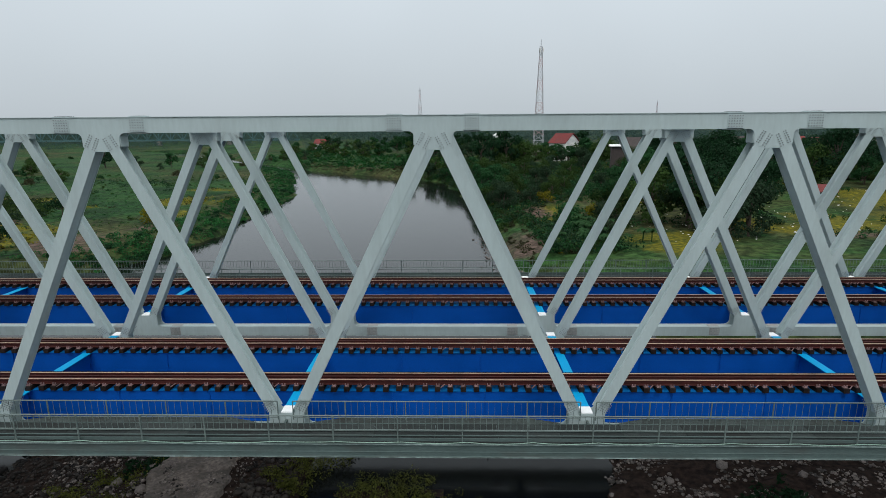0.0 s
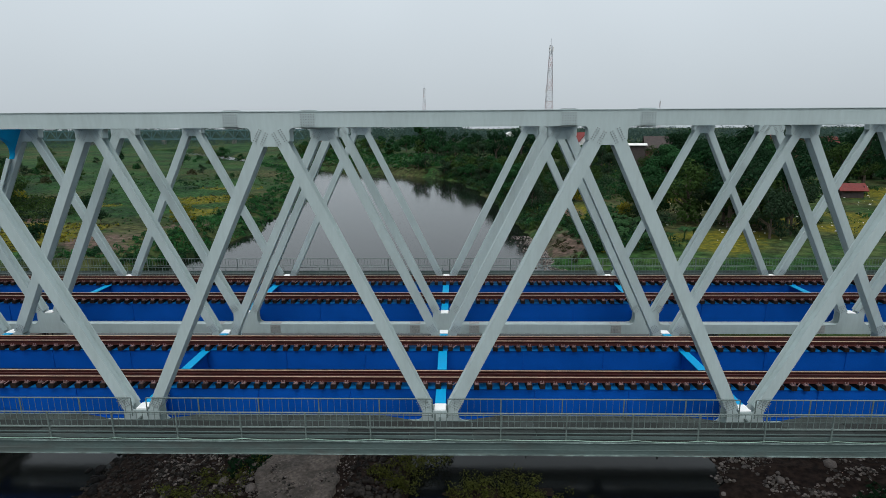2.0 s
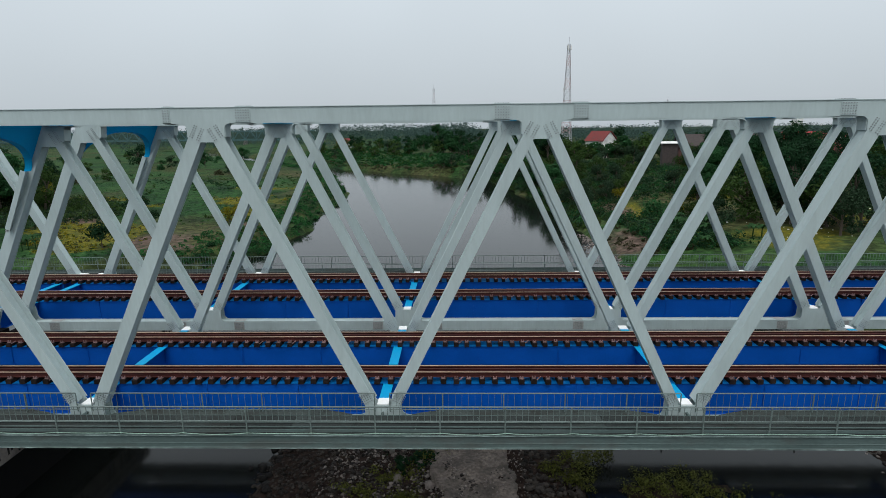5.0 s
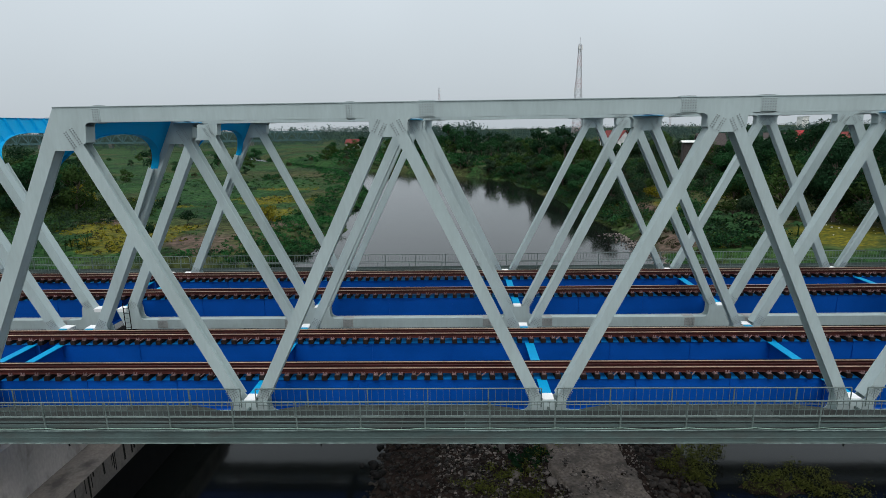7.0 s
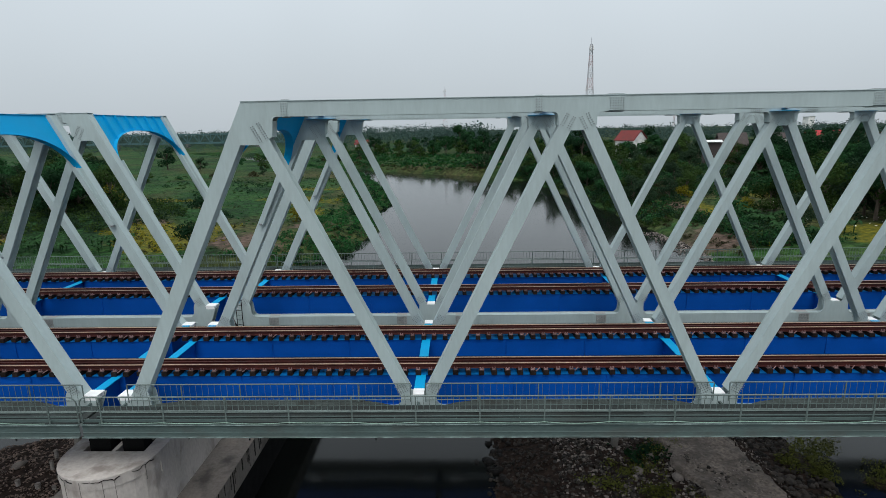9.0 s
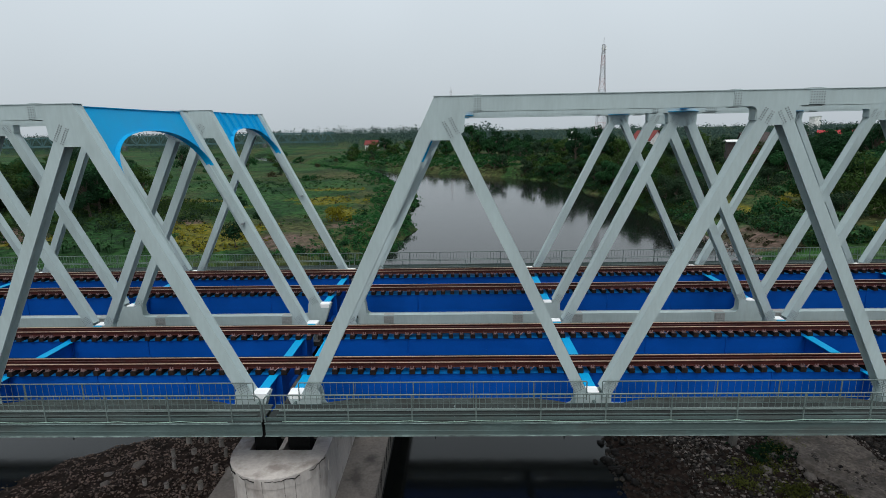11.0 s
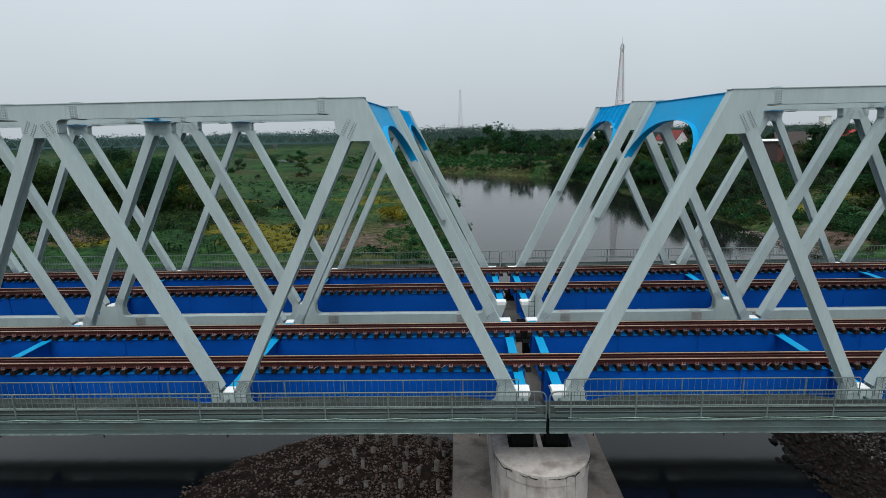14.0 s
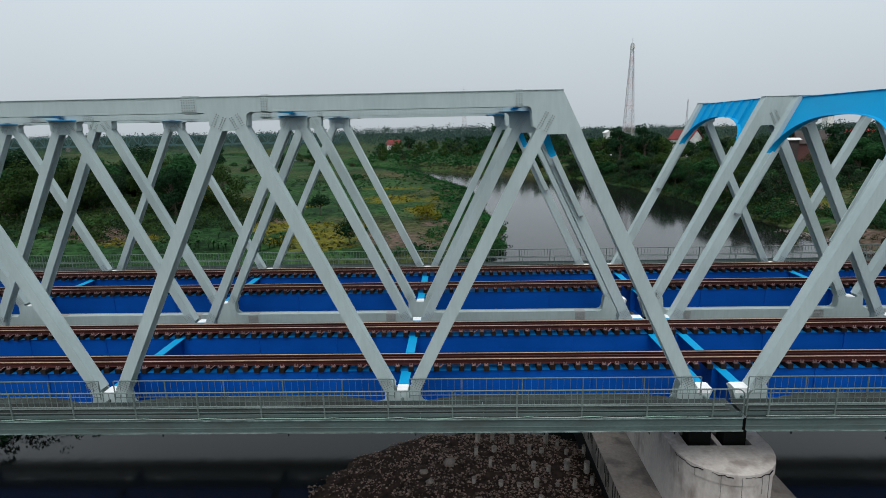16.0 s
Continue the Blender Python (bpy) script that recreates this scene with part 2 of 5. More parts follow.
# ---- plan of the bridge ----
PANEL = 11.8            # between the nodes of a truss
BAYS = 7
SPAN = PANEL * BAYS
GAP = 1.454             # between the end pads of two spans
TRUSS_Y = -0.07         # middle of the first truss
WIDE = 8.15             # between the two trusses of a bridge
SECOND = 11.12          # from one bridge to the next
SECOND_UP = 0.12
HALF = 0.26             # half of a member's width across
TOP, CHORD = 11.36, 0.56
AIM_TOP, AIM_LOW = 11.13, -0.97
LOW0, LOW1 = -1.27, -0.70   # bottom chord
TRACKS = (1.98, 6.02)   # middle of each track
WATER_Z = -8.9


# ---- steel truss bridges ----
def lipped(w, half, lip=0.04, t=0.03):
    """Outline of a welded box: side plates that stand proud of the two covers."""
    a, b, h, g = w / 2, w / 2 - lip, half, half - t
    return [(-a, -h), (a, -h), (a, -g), (b, -g), (b, g), (a, g), (a, h), (-a, h), (-a, g), (-b, g), (-b, -g), (-a, -g)]


def member(shape, a, b, yc, w, half=HALF, rolled=False):
    """A welded box in the plane y = yc, from a to b in x and z; rolled: an open H of two flanges on a thin web."""
    d = Vector((b[0] - a[0], 0, b[1] - a[1])).normalized()
    n = Vector((d.z, 0, -d.x))
    prof = lipped(w, half, w / 2 - 0.012, 0.028) if rolled else lipped(w, half, 0.025)
    m = len(prof)
    vs = [Vector((e[0], yc + q, e[1])) + n * u for e in (a, b) for u, q in prof]
    return shape.add(vs, [tuple(range(m)), tuple(range(2 * m - 1, m - 1, -1))] + [(i, i + m, (i + 1) % m + m, (i + 1) % m) for i in range(m)])


def along(prof, x0, x1):
    """A profile in y and z drawn out along x."""
    m = len(prof)
    vs = [(x, y, z) for x in (x0, x1) for y, z in prof]
    return Shape().add(vs, [tuple(range(m)), tuple(range(2 * m - 1, m - 1, -1))] + [(i, i + m, (i + 1) % m + m, (i + 1) % m) for i in range(m)])


def arc(cx, cz, r, a0, a1, n=6):
    return [(cx + r * math.cos(radians(a0 + (a1 - a0) * i / n)), cz + r * math.sin(radians(a0 + (a1 - a0) * i / n))) for i in range(n + 1)]


def bolt_rows(shape, origin, ux, uz, nx, nz, step, y, out):
    """Bolt heads on a plate, in rows along ux and uz (x and z); out: -1 towards the near side."""
    for i in range(nx):
        for j in range(nz):
            x = origin[0] + ux[0] * i * step + uz[0] * j * step
            z = origin[1] + ux[1] * i * step + uz[1] * j * step
            shape.box(x - 0.017, x + 0.017, min(y, y + out * 0.022), max(y, y + out * 0.022), z - 0.017, z + 0.017)


def top_node(x):
    return (x, AIM_TOP)


def low_node(i):
    return (PANEL * i, AIM_LOW)


def truss(bridge, yc):
    z0, z1 = TOP - CHORD, TOP
    first, last = PANEL / 2, SPAN - PANEL / 2
    h, g = HALF, HALF - 0.03
    prof = [(-h, z0), (-g, z0), (-g, z0 + 0.04), (g, z0 + 0.04), (g, z0), (h, z0), (h, z1 - 0.022), (h + 0.03, z1 - 0.022), (h + 0.03, z1), (-h - 0.03, z1), (-h - 0.03, z1 - 0.022), (-h, z1 - 0.022)]
    part("top_chord", along([(yc + u, z) for u, z in prof], first + 0.9, last - 0.9), STEEL, bridge)
    for xa, xb in ((first - 0.15, first + 0.897), (last - 0.897, last + 0.15)):
        part("chord_end", Shape().box(xa, xb, yc - HALF - 0.03, yc + HALF + 0.03, z1 - 0.022, z1), STEEL, bridge)
    mid, hh = (LOW0 + LOW1) / 2, (LOW1 - LOW0) / 2
    part("bottom_chord", along([(yc + v, mid + u) for u, v in lipped(2 * hh, HALF)], 0.5, SPAN - 0.5), STEEL, bridge)
    # diagonals and end posts
    for k in range(BAYS):
        t = top_node(PANEL * (k + 0.5))
        for e in (0, 1):
            b = low_node(k + e)
            end = (k == 0 and e == 0) or (k == BAYS - 1 and e == 1)
            if end:
                a0 = (5.56 if e == 0 else SPAN - 5.56, 10.30)
                foot = (0.42 if e == 0 else SPAN - 0.42, -0.26)
                part("end_post", member(Shape(), foot, a0, yc, 0.52), STEEL, bridge)
            else:
                d = Vector((t[0] - b[0], t[1] - b[1])).normalized()
                lo = Vector(b) + d * 1.1
                hi = Vector(t) - d * 0.70
                tension = (e == 1) if k < BAYS // 2 else (e == 0) if k > BAYS // 2 else False
                wide = 0.40 if k in (2, 4) else 0.46 if not tension else 0.43
                part("diagonal", member(Shape(), lo, hi, yc, wide, rolled=tension), STEEL, bridge)
    # upper gussets with their bolts, and the spliced chord plates
    for k in range(BAYS):
        x = PANEL * (k + 0.5)
        end = k in (0, BAYS - 1)
        g = Shape()
        m = 1 if k == 0 else -1
        if end:
            def e(px, pz):
                return (x + m * (px - 5.9), pz)
            poly = [e(5.77, z1 - 0.024), e(5.015, 9.80), e(5.57, 9.72), e(5.61, 9.82), e(6.28, 9.82), e(6.64, 10.0), e(6.80, 10.1), e(6.86, 10.65)]
            poly += [e(*p) for p in arc(7.01, 10.65, 0.15, 180, 90, 4)][1:] + [e(7.32, z0), e(7.32, z1 - 0.024)]
            if m < 0:
                poly = poly[::-1]
        else:
            poly = [(x - 1.09, z1 - 0.024), (x - 1.09, z0)] + arc(x - 0.87, z0 - 0.2, 0.2, 90, 0, 4) + [(x - 0.66, 10.31), (x - 0.34, 10.15), (x + 0.34, 10.15), (x + 0.66, 10.31)]
            poly += arc(x + 0.87, z0 - 0.2, 0.2, 180, 90, 4) + [(x + 1.09, z0), (x + 1.09, z1 - 0.024)]
        for q in (-1, 1):
            y = yc + q * (HALF - 0.011)
            g.prism(poly, y - 0.015, y + 0.015)
        # the edge plates that close the gusset between its two sides
        if end:
            g.bar((e(5.80, z1 - 0.05)[0], yc, z1 - 0.05), (e(5.055, 9.77)[0], yc, 9.77), 2 * HALF - 0.05, 0.03, up=(1, 0, 0))
            g.bar((e(6.83, 10.66)[0], yc, 10.66), (e(6.80, 10.1)[0], yc, 10.1), 2 * HALF - 0.06, 0.03, up=(1, 0, 0))
        else:
            for q in (-1, 1):
                g.box(x + q * 0.68 - 0.015, x + q * 0.68 + 0.015, yc - HALF + 0.03, yc + HALF - 0.03, 10.33, z0 + 0.03)
        gus = part("top_gusset", g, STEEL, bridge)
        b = Shape()
        for q in (-1, 1):
            y = yc + q * (HALF + 0.004)
            for e2 in (-1, 1):
                if end and e2 == -m:
                    continue
                d = Vector((e2 * 0.47, -0.88))
                c = Vector((e2 * 0.88, 0.47))
                o = Vector((x + e2 * 0.06, 10.98)) + d * (0.36 if not end else 0.52)
                for side in (-0.17, 0.09):
                    oo = o + c * side * (1 if e2 > 0 else 1)
                    bolt_rows(b, oo, c, d, 2, 8 if end else 6, 0.085, y, q)
        tagged(part("bolts", b, BOLT, gus), kind="stuff")
        for e2 in (-1, 1):
            if end and e2 == -m:
                continue
            narrow = end or (k == 1 and e2 == -1) or (k == BAYS - 2 and e2 == 1)
            xs = x + e2 * 1.36 if not end else x + e2 * 1.40
            w = 0.14 if narrow else 0.28
            s = Shape()
            for q in (-1, 1):
                y = yc + q * (HALF + 0.009)
                s.box(xs - w, xs + w, y - 0.008, y + 0.008, z0 + 0.03, z1 - 0.06)
            s.box(xs - w, xs + w, yc - HALF, yc + HALF, z0 - 0.012, z0 + 0.02)
            s.box(xs - w, xs + w, yc - HALF + 0.02, yc + HALF - 0.02, z1 - 0.002, z1 + 0.018)
            sp = part("splice_plate", s, STEEL, bridge)
            b = Shape()
            n = 3 if narrow else 6
            for q in (-1, 1):
                bolt_rows(b, (xs - w + 0.05, z0 + 0.09), (1, 0), (0, 1), n, 5, 0.09, yc + q * (HALF + 0.017), q)
            for i in range(n):
                for j in range(4):
                    b.box(xs - w + 0.035 + i * 0.09, xs - w + 0.065 + i * 0.09, yc - 0.17 + j * 0.1, yc - 0.14 + j * 0.1, z1 + 0.018, z1 + 0.04)
                    b.box(xs - w + 0.035 + i * 0.09, xs - w + 0.065 + i * 0.09, yc - 0.17 + j * 0.1, yc - 0.14 + j * 0.1, z0 - 0.034, z0 - 0.012)
            tagged(part("bolts", b, BOLT, sp), kind="stuff")
    # lower gussets
    for i in range(BAYS + 1):
        x = PANEL * i
        g = Shape()
        if 0 < i < BAYS:
            poly = arc(x - 0.98, LOW1 + 0.28, 0.28, -90, 0, 4) + [(x - 0.69, -0.02), (x - 0.74, 0.11), (x - 0.50, 0.24), (x - 0.30, -0.03), (x + 0.30, -0.03), (x + 0.50, 0.24), (x + 0.74, 0.11), (x + 0.69, -0.02)]
            poly += arc(x + 0.98, LOW1 + 0.28, 0.28, 180, 270, 4) + [(x + 1.3, LOW0), (x - 1.3, LOW0)]
        else:
            m = 1 if i == 0 else -1
            poly = [(-0.36, -0.03), (0.22, -0.03), (0.42, 0.30), (0.95, 0.12), (1.0, -0.1)]
            poly += arc(1.32, LOW1 + 0.3, 0.3, 180, 270, 4) + [(1.9, LOW0), (0.1, LOW0)]
            poly = [(x + m * px, pz) for px, pz in poly]
            if m < 0:
                poly = poly[::-1]
        for q in (-1, 1):
            y = yc + q * (HALF - 0.009)
            g.prism(poly, y - 0.016, y + 0.016)
        gus = part("bottom_gusset", g, STEEL, bridge)
        b = Shape()
        for e2 in (-1, 1):
            if (i == 0 and e2 < 0) or (i == BAYS and e2 > 0):
                continue
            d = Vector((e2 * 0.47, 0.88))
            c = Vector((0.88, -e2 * 0.47))
            o = Vector(low_node(i)) + d * 1.22 - c * 0.18
            for q in (-1, 1):
                bolt_rows(b, o, c, d, 5, 5, 0.09, yc + q * (HALF + 0.007), q)
        tagged(part("bolts", b, BOLT, gus), kind="stuff")
        for e2 in (-1, 1):
            if (i == 0 and e2 < 0) or (i == BAYS and e2 > 0):
                continue
            xs = x + e2 * (1.75 if 0 < i < BAYS else 2.35)
            s, b = Shape(), Shape()
            for q in (-1, 1):
                y = yc + q * (HALF + 0.009)
                s.box(xs - 0.30, xs + 0.30, y - 0.008, y + 0.008, LOW0 + 0.05, LOW1 - 0.05)
                bolt_rows(b, (xs - 0.25, LOW0 + 0.11), (1, 0), (0, 1), 6, 5, 0.09, yc + q * (HALF + 0.017), q)
            s.box(xs - 0.30, xs + 0.30, yc - HALF + 0.05, yc + HALF - 0.05, LOW1 - 0.03, LOW1 - 0.012)
            sp = part("splice_plate", s, SPLICE, bridge, "brownish grey bolted splice plate")
            tagged(part("bolts", b, BOLT, sp), kind="stuff")


def portal(bridge, y0, y1, mirror, ribs):
    """Sway plate between the two end posts, in their plane, with an arched lower edge."""
    def at(y, z, off=0.0):
        x = 5.70 - 0.487 * (TOP - z) + 0.30 + off
        return (SPAN - x if mirror else x, y, z)
    def arch(u):
        return 8.62 + 1.76 * max(0.0, 1 - abs(2 * u - 1) ** 2.5) ** 0.55
    n = 32
    s = Shape()
    low = []
    for i in range(n + 1):
        u = 0.5 - 0.5 * math.cos(math.pi * i / n)
        low.append((y0 + (y1 - y0) * u, arch(u)))
    vs = []
    for y, z in low:
        vs += [at(y, z), at(y, TOP - 0.10), at(y, z, 0.03), at(y, TOP - 0.10, 0.03)]
    fs = []
    for i in range(n):
        a, b = 4 * i, 4 * i + 4
        fs += [(a, b, b + 1, a + 1), (a + 2, a + 3, b + 3, b + 2), (a + 1, b + 1, b + 3, a + 3), (a, a + 2, b + 2, b)]
    s.add(vs, fs)
    web = part("portal", s, SKYBLUE, bridge, "sky-blue arched portal plate")
    s = Shape()
    vs = []
    for y, z in low:
        vs += [at(y, z - 0.02, -0.20), at(y, z - 0.02, 0.18), at(y, z, -0.20), at(y, z, 0.18)]
    fs = []
    for i in range(n):
        a, b = 4 * i, 4 * i + 4
        fs += [(a, a + 1, b + 1, b), (a + 2, b + 2, b + 3, a + 3), (a, b, b + 2, a + 2), (a + 1, a + 3, b + 3, b + 1)]
    s.add(vs, fs + [(0, 2, 3, 1), (4 * n, 4 * n + 1, 4 * n + 3, 4 * n + 2)])
    part("flange", s, SKYBLUE, web)
    s = Shape()
    a, b = at(y0, TOP - 0.09, -0.06), at(y1, TOP - 0.09, -0.06)
    x0, x1 = sorted((a[0], at(y0, TOP - 0.09, 0.16)[0]))
    s.box(x0, x1, y0, y1, TOP - 0.10, TOP - 0.07)
    part("flange", s, SKYBLUE, web)
    # narrow haunch plates that run on down the inner faces of the two posts
    for ya, q in ((y0, 1), (y1, -1)):
        s = Shape()
        a, b, c, d = at(ya, 8.61), at(ya, 5.62), at(ya + q * 0.20, 5.62), at(ya + q * 0.34, 8.61)
        vs = [(px + o, py, pz) for o in (0.0, 0.03) for px, py, pz in (a, b, c, d)]
        s.add(vs, [(0, 1, 2, 3), (7, 6, 5, 4), (0, 4, 5, 1), (1, 5, 6, 2), (2, 6, 7, 3), (3, 7, 4, 0)])
        a, b = at(ya + q * 0.34, 8.64), at(ya + q * 0.20, 5.62)
        s.bar(a, b, 0.03, 0.26, up=(1, 0, 0))
        part("haunch_plate", s, STEEL, web, "grey haunch plate along the post")
        # Dark box added for the shadowed end of the haunch.
        part("bracket", Shape().bar(at(ya + q * 0.02, 5.58), at(ya + q * 0.27, 5.58), 0.10, 0.09), BOLT, web, "dark tip added for the shadowed end of the haunch")
    for i in range(1, 7 if ribs else 1):
        y = y0 + (y1 - y0) * i / 7
        z = arch(i / 7) - 0.04
        s = Shape().bar(at(y, z, -0.08), at(y, TOP - 0.11, -0.08), 0.16, 0.02, up=(0, 1, 0))
        part("rib", s, SKYBLUE, web)


def truss_bridge(name, label, ribs):
    bridge = thing(name, label, "railway bridge", "steel truss bridges")
    ya, yb = TRUSS_Y, TRUSS_Y + WIDE
    truss(bridge, ya)
    truss(bridge, yb)
    for mirror in (False, True):
        portal(bridge, ya + HALF, yb - HALF, mirror, ribs)
    # cross struts between the top chords
    for k in range(BAYS):
        x = PANEL * (k + 0.5) + (0.75 if k == 0 else -0.75 if k == BAYS - 1 else 0)
        s = Shape()
        s.box(x - 0.16, x + 0.16, ya + HALF, yb - HALF, 10.98, 11.0)
        s.box(x - 0.16, x + 0.16, ya + HALF, yb - HALF, 11.26, 11.28)
        s.box(x - 0.012, x + 0.012, ya + HALF, yb - HALF, 11.0, 11.26)
        for y, q in ((ya + HALF, 1), (yb - HALF, -1)):
            s.add([(x - 0.75, y, 10.84), (x + 0.75, y, 10.84), (x + 0.16, y + q * 0.9, 10.84), (x - 0.16, y + q * 0.9, 10.84),
                   (x - 0.75, y, 10.86), (x + 0.75, y, 10.86), (x + 0.16, y + q * 0.9, 10.86), (x - 0.16, y + q * 0.9, 10.86)],
                  [(0, 3, 2, 1), (4, 5, 6, 7), (0, 1, 5, 4), (1, 2, 6, 5), (2, 3, 7, 6), (3, 0, 4, 7)])
        part("cross_strut", s, SKYBLUE, bridge, "sky-blue cross strut")
    # floor beams with their white ends
    for i in range(BAYS + 1):
        x = PANEL * i
        w = 0.29 if i in (0, BAYS) else 0.22
        k = 0.20 if i in (0, BAYS) else 0.21
        # Top flange in the lit tone, web below in the shaded tone.
        fb = part("floor_beam", Shape().box(x - k, x + k, ya + 0.27, yb - 0.27, -0.035, -0.006), SKYBLUE, bridge, "blue floor beam with its top in the lit tone")
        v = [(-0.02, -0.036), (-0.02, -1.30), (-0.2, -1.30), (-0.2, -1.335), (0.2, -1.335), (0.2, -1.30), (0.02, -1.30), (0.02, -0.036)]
        part("web", Shape().prism([(x + a, b) for a, b in v], ya + 0.27, yb - 0.27), BLUE, fb, "blue web in the shaded tone")
        for y in (ya, yb):
            near, deep = (0.27, 0.20) if i in (0, BAYS) else (0.23, 0.10)
            q = Shape().prism([(x - w + 0.04, -deep), (x + w - 0.04, -deep), (x + w - 0.04, -0.03), (x + w, -0.03), (x + w, 0.012), (x - w, 0.012), (x - w, -0.03), (x - w + 0.04, -0.03)], y - near, y + 0.265)
            part("beam_end", q, WHITE, fb, "white painted beam end")
    # stringers under the tracks
    for yc in TRACKS:
        v = [(-0.44, -0.022), (-0.44, -1.36), (-0.57, -1.36), (-0.57, -1.385), (0.57, -1.385), (0.57, -1.36), (0.44, -1.36), (0.44, -0.022)]
        s = along([(yc + a, b) for a, b in v], -0.30, SPAN + 0.30)
        st = part("stringer", s, BLUE, bridge, "blue plate girder in the shaded tone")
        # Lighter blue paints the light on the flange's upper face.
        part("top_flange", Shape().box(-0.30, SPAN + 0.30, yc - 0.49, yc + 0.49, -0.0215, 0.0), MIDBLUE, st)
        for i in range(1, BAYS * 3):
            x = PANEL / 3 * i + 0.05
            for q in (-1, 1):
                part("stiffener", Shape().box(x - 0.014, x + 0.014, yc + q * 0.462 - 0.02, yc + q * 0.462 + 0.02, -1.36, -0.03), BLUE, st)
    return bridge


bridges = [truss_bridge("truss_bridge", "grey-white steel truss railway bridge with smooth sky-blue portals over river", False)]
bridges.append(truss_bridge("truss_bridge", "parallel grey-white steel truss railway bridge with ribbed sky-blue portals", True))
bridges[1].matrix_basis = pose(0, SECOND, SECOND_UP)
for b, y, z in ((bridges[0], 0, 0), (bridges[1], SECOND, SECOND_UP)):
    copy_thing(b, pose(-SPAN - GAP, y, z))


# ---- tracks ----
def railway_track():
    tr = thing("railway_track", "rusty rails on dark timber sleepers along the blue girders", "railway track", "tracks on the bridges")
    length = SPAN + GAP
    x0 = -GAP / 2
    for q in (-1, 1):
        y = q * 0.315
        v = [(-0.07, 0.225), (0.07, 0.225), (0.07, 0.245), (0.014, 0.262), (0.014, 0.39), (0.05, 0.405), (0.05, 0.434), (-0.05, 0.434), (-0.05, 0.405), (-0.014, 0.39), (-0.014, 0.262), (-0.07, 0.245)]
        r = part("rail", along([(y + a, b) for a, b in v], x0, x0 + length), RAIL, tr)
        h = Shape().box(x0, x0 + length, y - 0.030, y + 0.042, 0.434, 0.443)
        part("rail_head", h, RAILTOP, r, "pale worn running surface")
    for q in (-1, 1):
        y = q * 0.12
        g = along([(y + a, b) for a, b in ((-0.05, 0.2), (0.05, 0.2), (0.05, 0.235), (0.012, 0.25), (0.012, 0.345), (0.036, 0.36), (0.036, 0.395), (-0.036, 0.395), (-0.036, 0.36), (-0.012, 0.345), (-0.012, 0.25), (-0.05, 0.235))], x0, x0 + length)
        part("guard_rail", g, RAIL, tr, "rusty inner guard rail")
    n = round(length / 0.55)
    sl = Shape().box(-0.115, 0.115, -0.56, 0.56, 0.0, 0.195).mesh("sleeper", SLEEPER)
    cl = Shape().box(-0.085, 0.085, -0.475, -0.165, 0.195, 0.225)
    for dx in (-0.055, 0.055):
        cl.box(dx - 0.02, dx + 0.02, -0.46, -0.42, 0.22, 0.31)
    cl = cl.mesh("fastening", CLIP)
    spur = Shape().bar((0.13, -0.50, 0.16), (0.30, -0.40, 0.27), 0.03, 0.03).mesh("clip_arm", CLIP)
    # Black strip added for the dark line of shade behind the far rail.
    part("cable_duct", Shape().box(x0, x0 + length, 0.50, 0.60, 0.2, 0.36), BLACK, tr, "black strip added for the shade behind the rail")
    for i in range(n):
        o = part("sleeper", sl, SLEEPER, tr)
        o.location = (x0 + (i + 0.5) * length / n + random.uniform(-0.03, 0.03), random.uniform(-0.05, 0.05), 0.0)
        o.rotation_euler = (0, 0, radians(random.uniform(-2.5, 2.5)))
        part("fastening", cl, CLIP, o)
        part("fastening", cl, CLIP, o).rotation_euler = (0, 0, math.pi)
        if random.random() < 0.22:
            part("clip_arm", spur, CLIP, o)
    return tr


track = railway_track()
places = [(x, TRACKS[k] + (SECOND if b else 0), SECOND_UP if b else 0) for b in (0, 1) for k in (0, 1) for x in (0, -SPAN - GAP)]
track.matrix_basis = pose(*places[0])
for p in places[1:]:
    copy_thing(track, pose(*p))


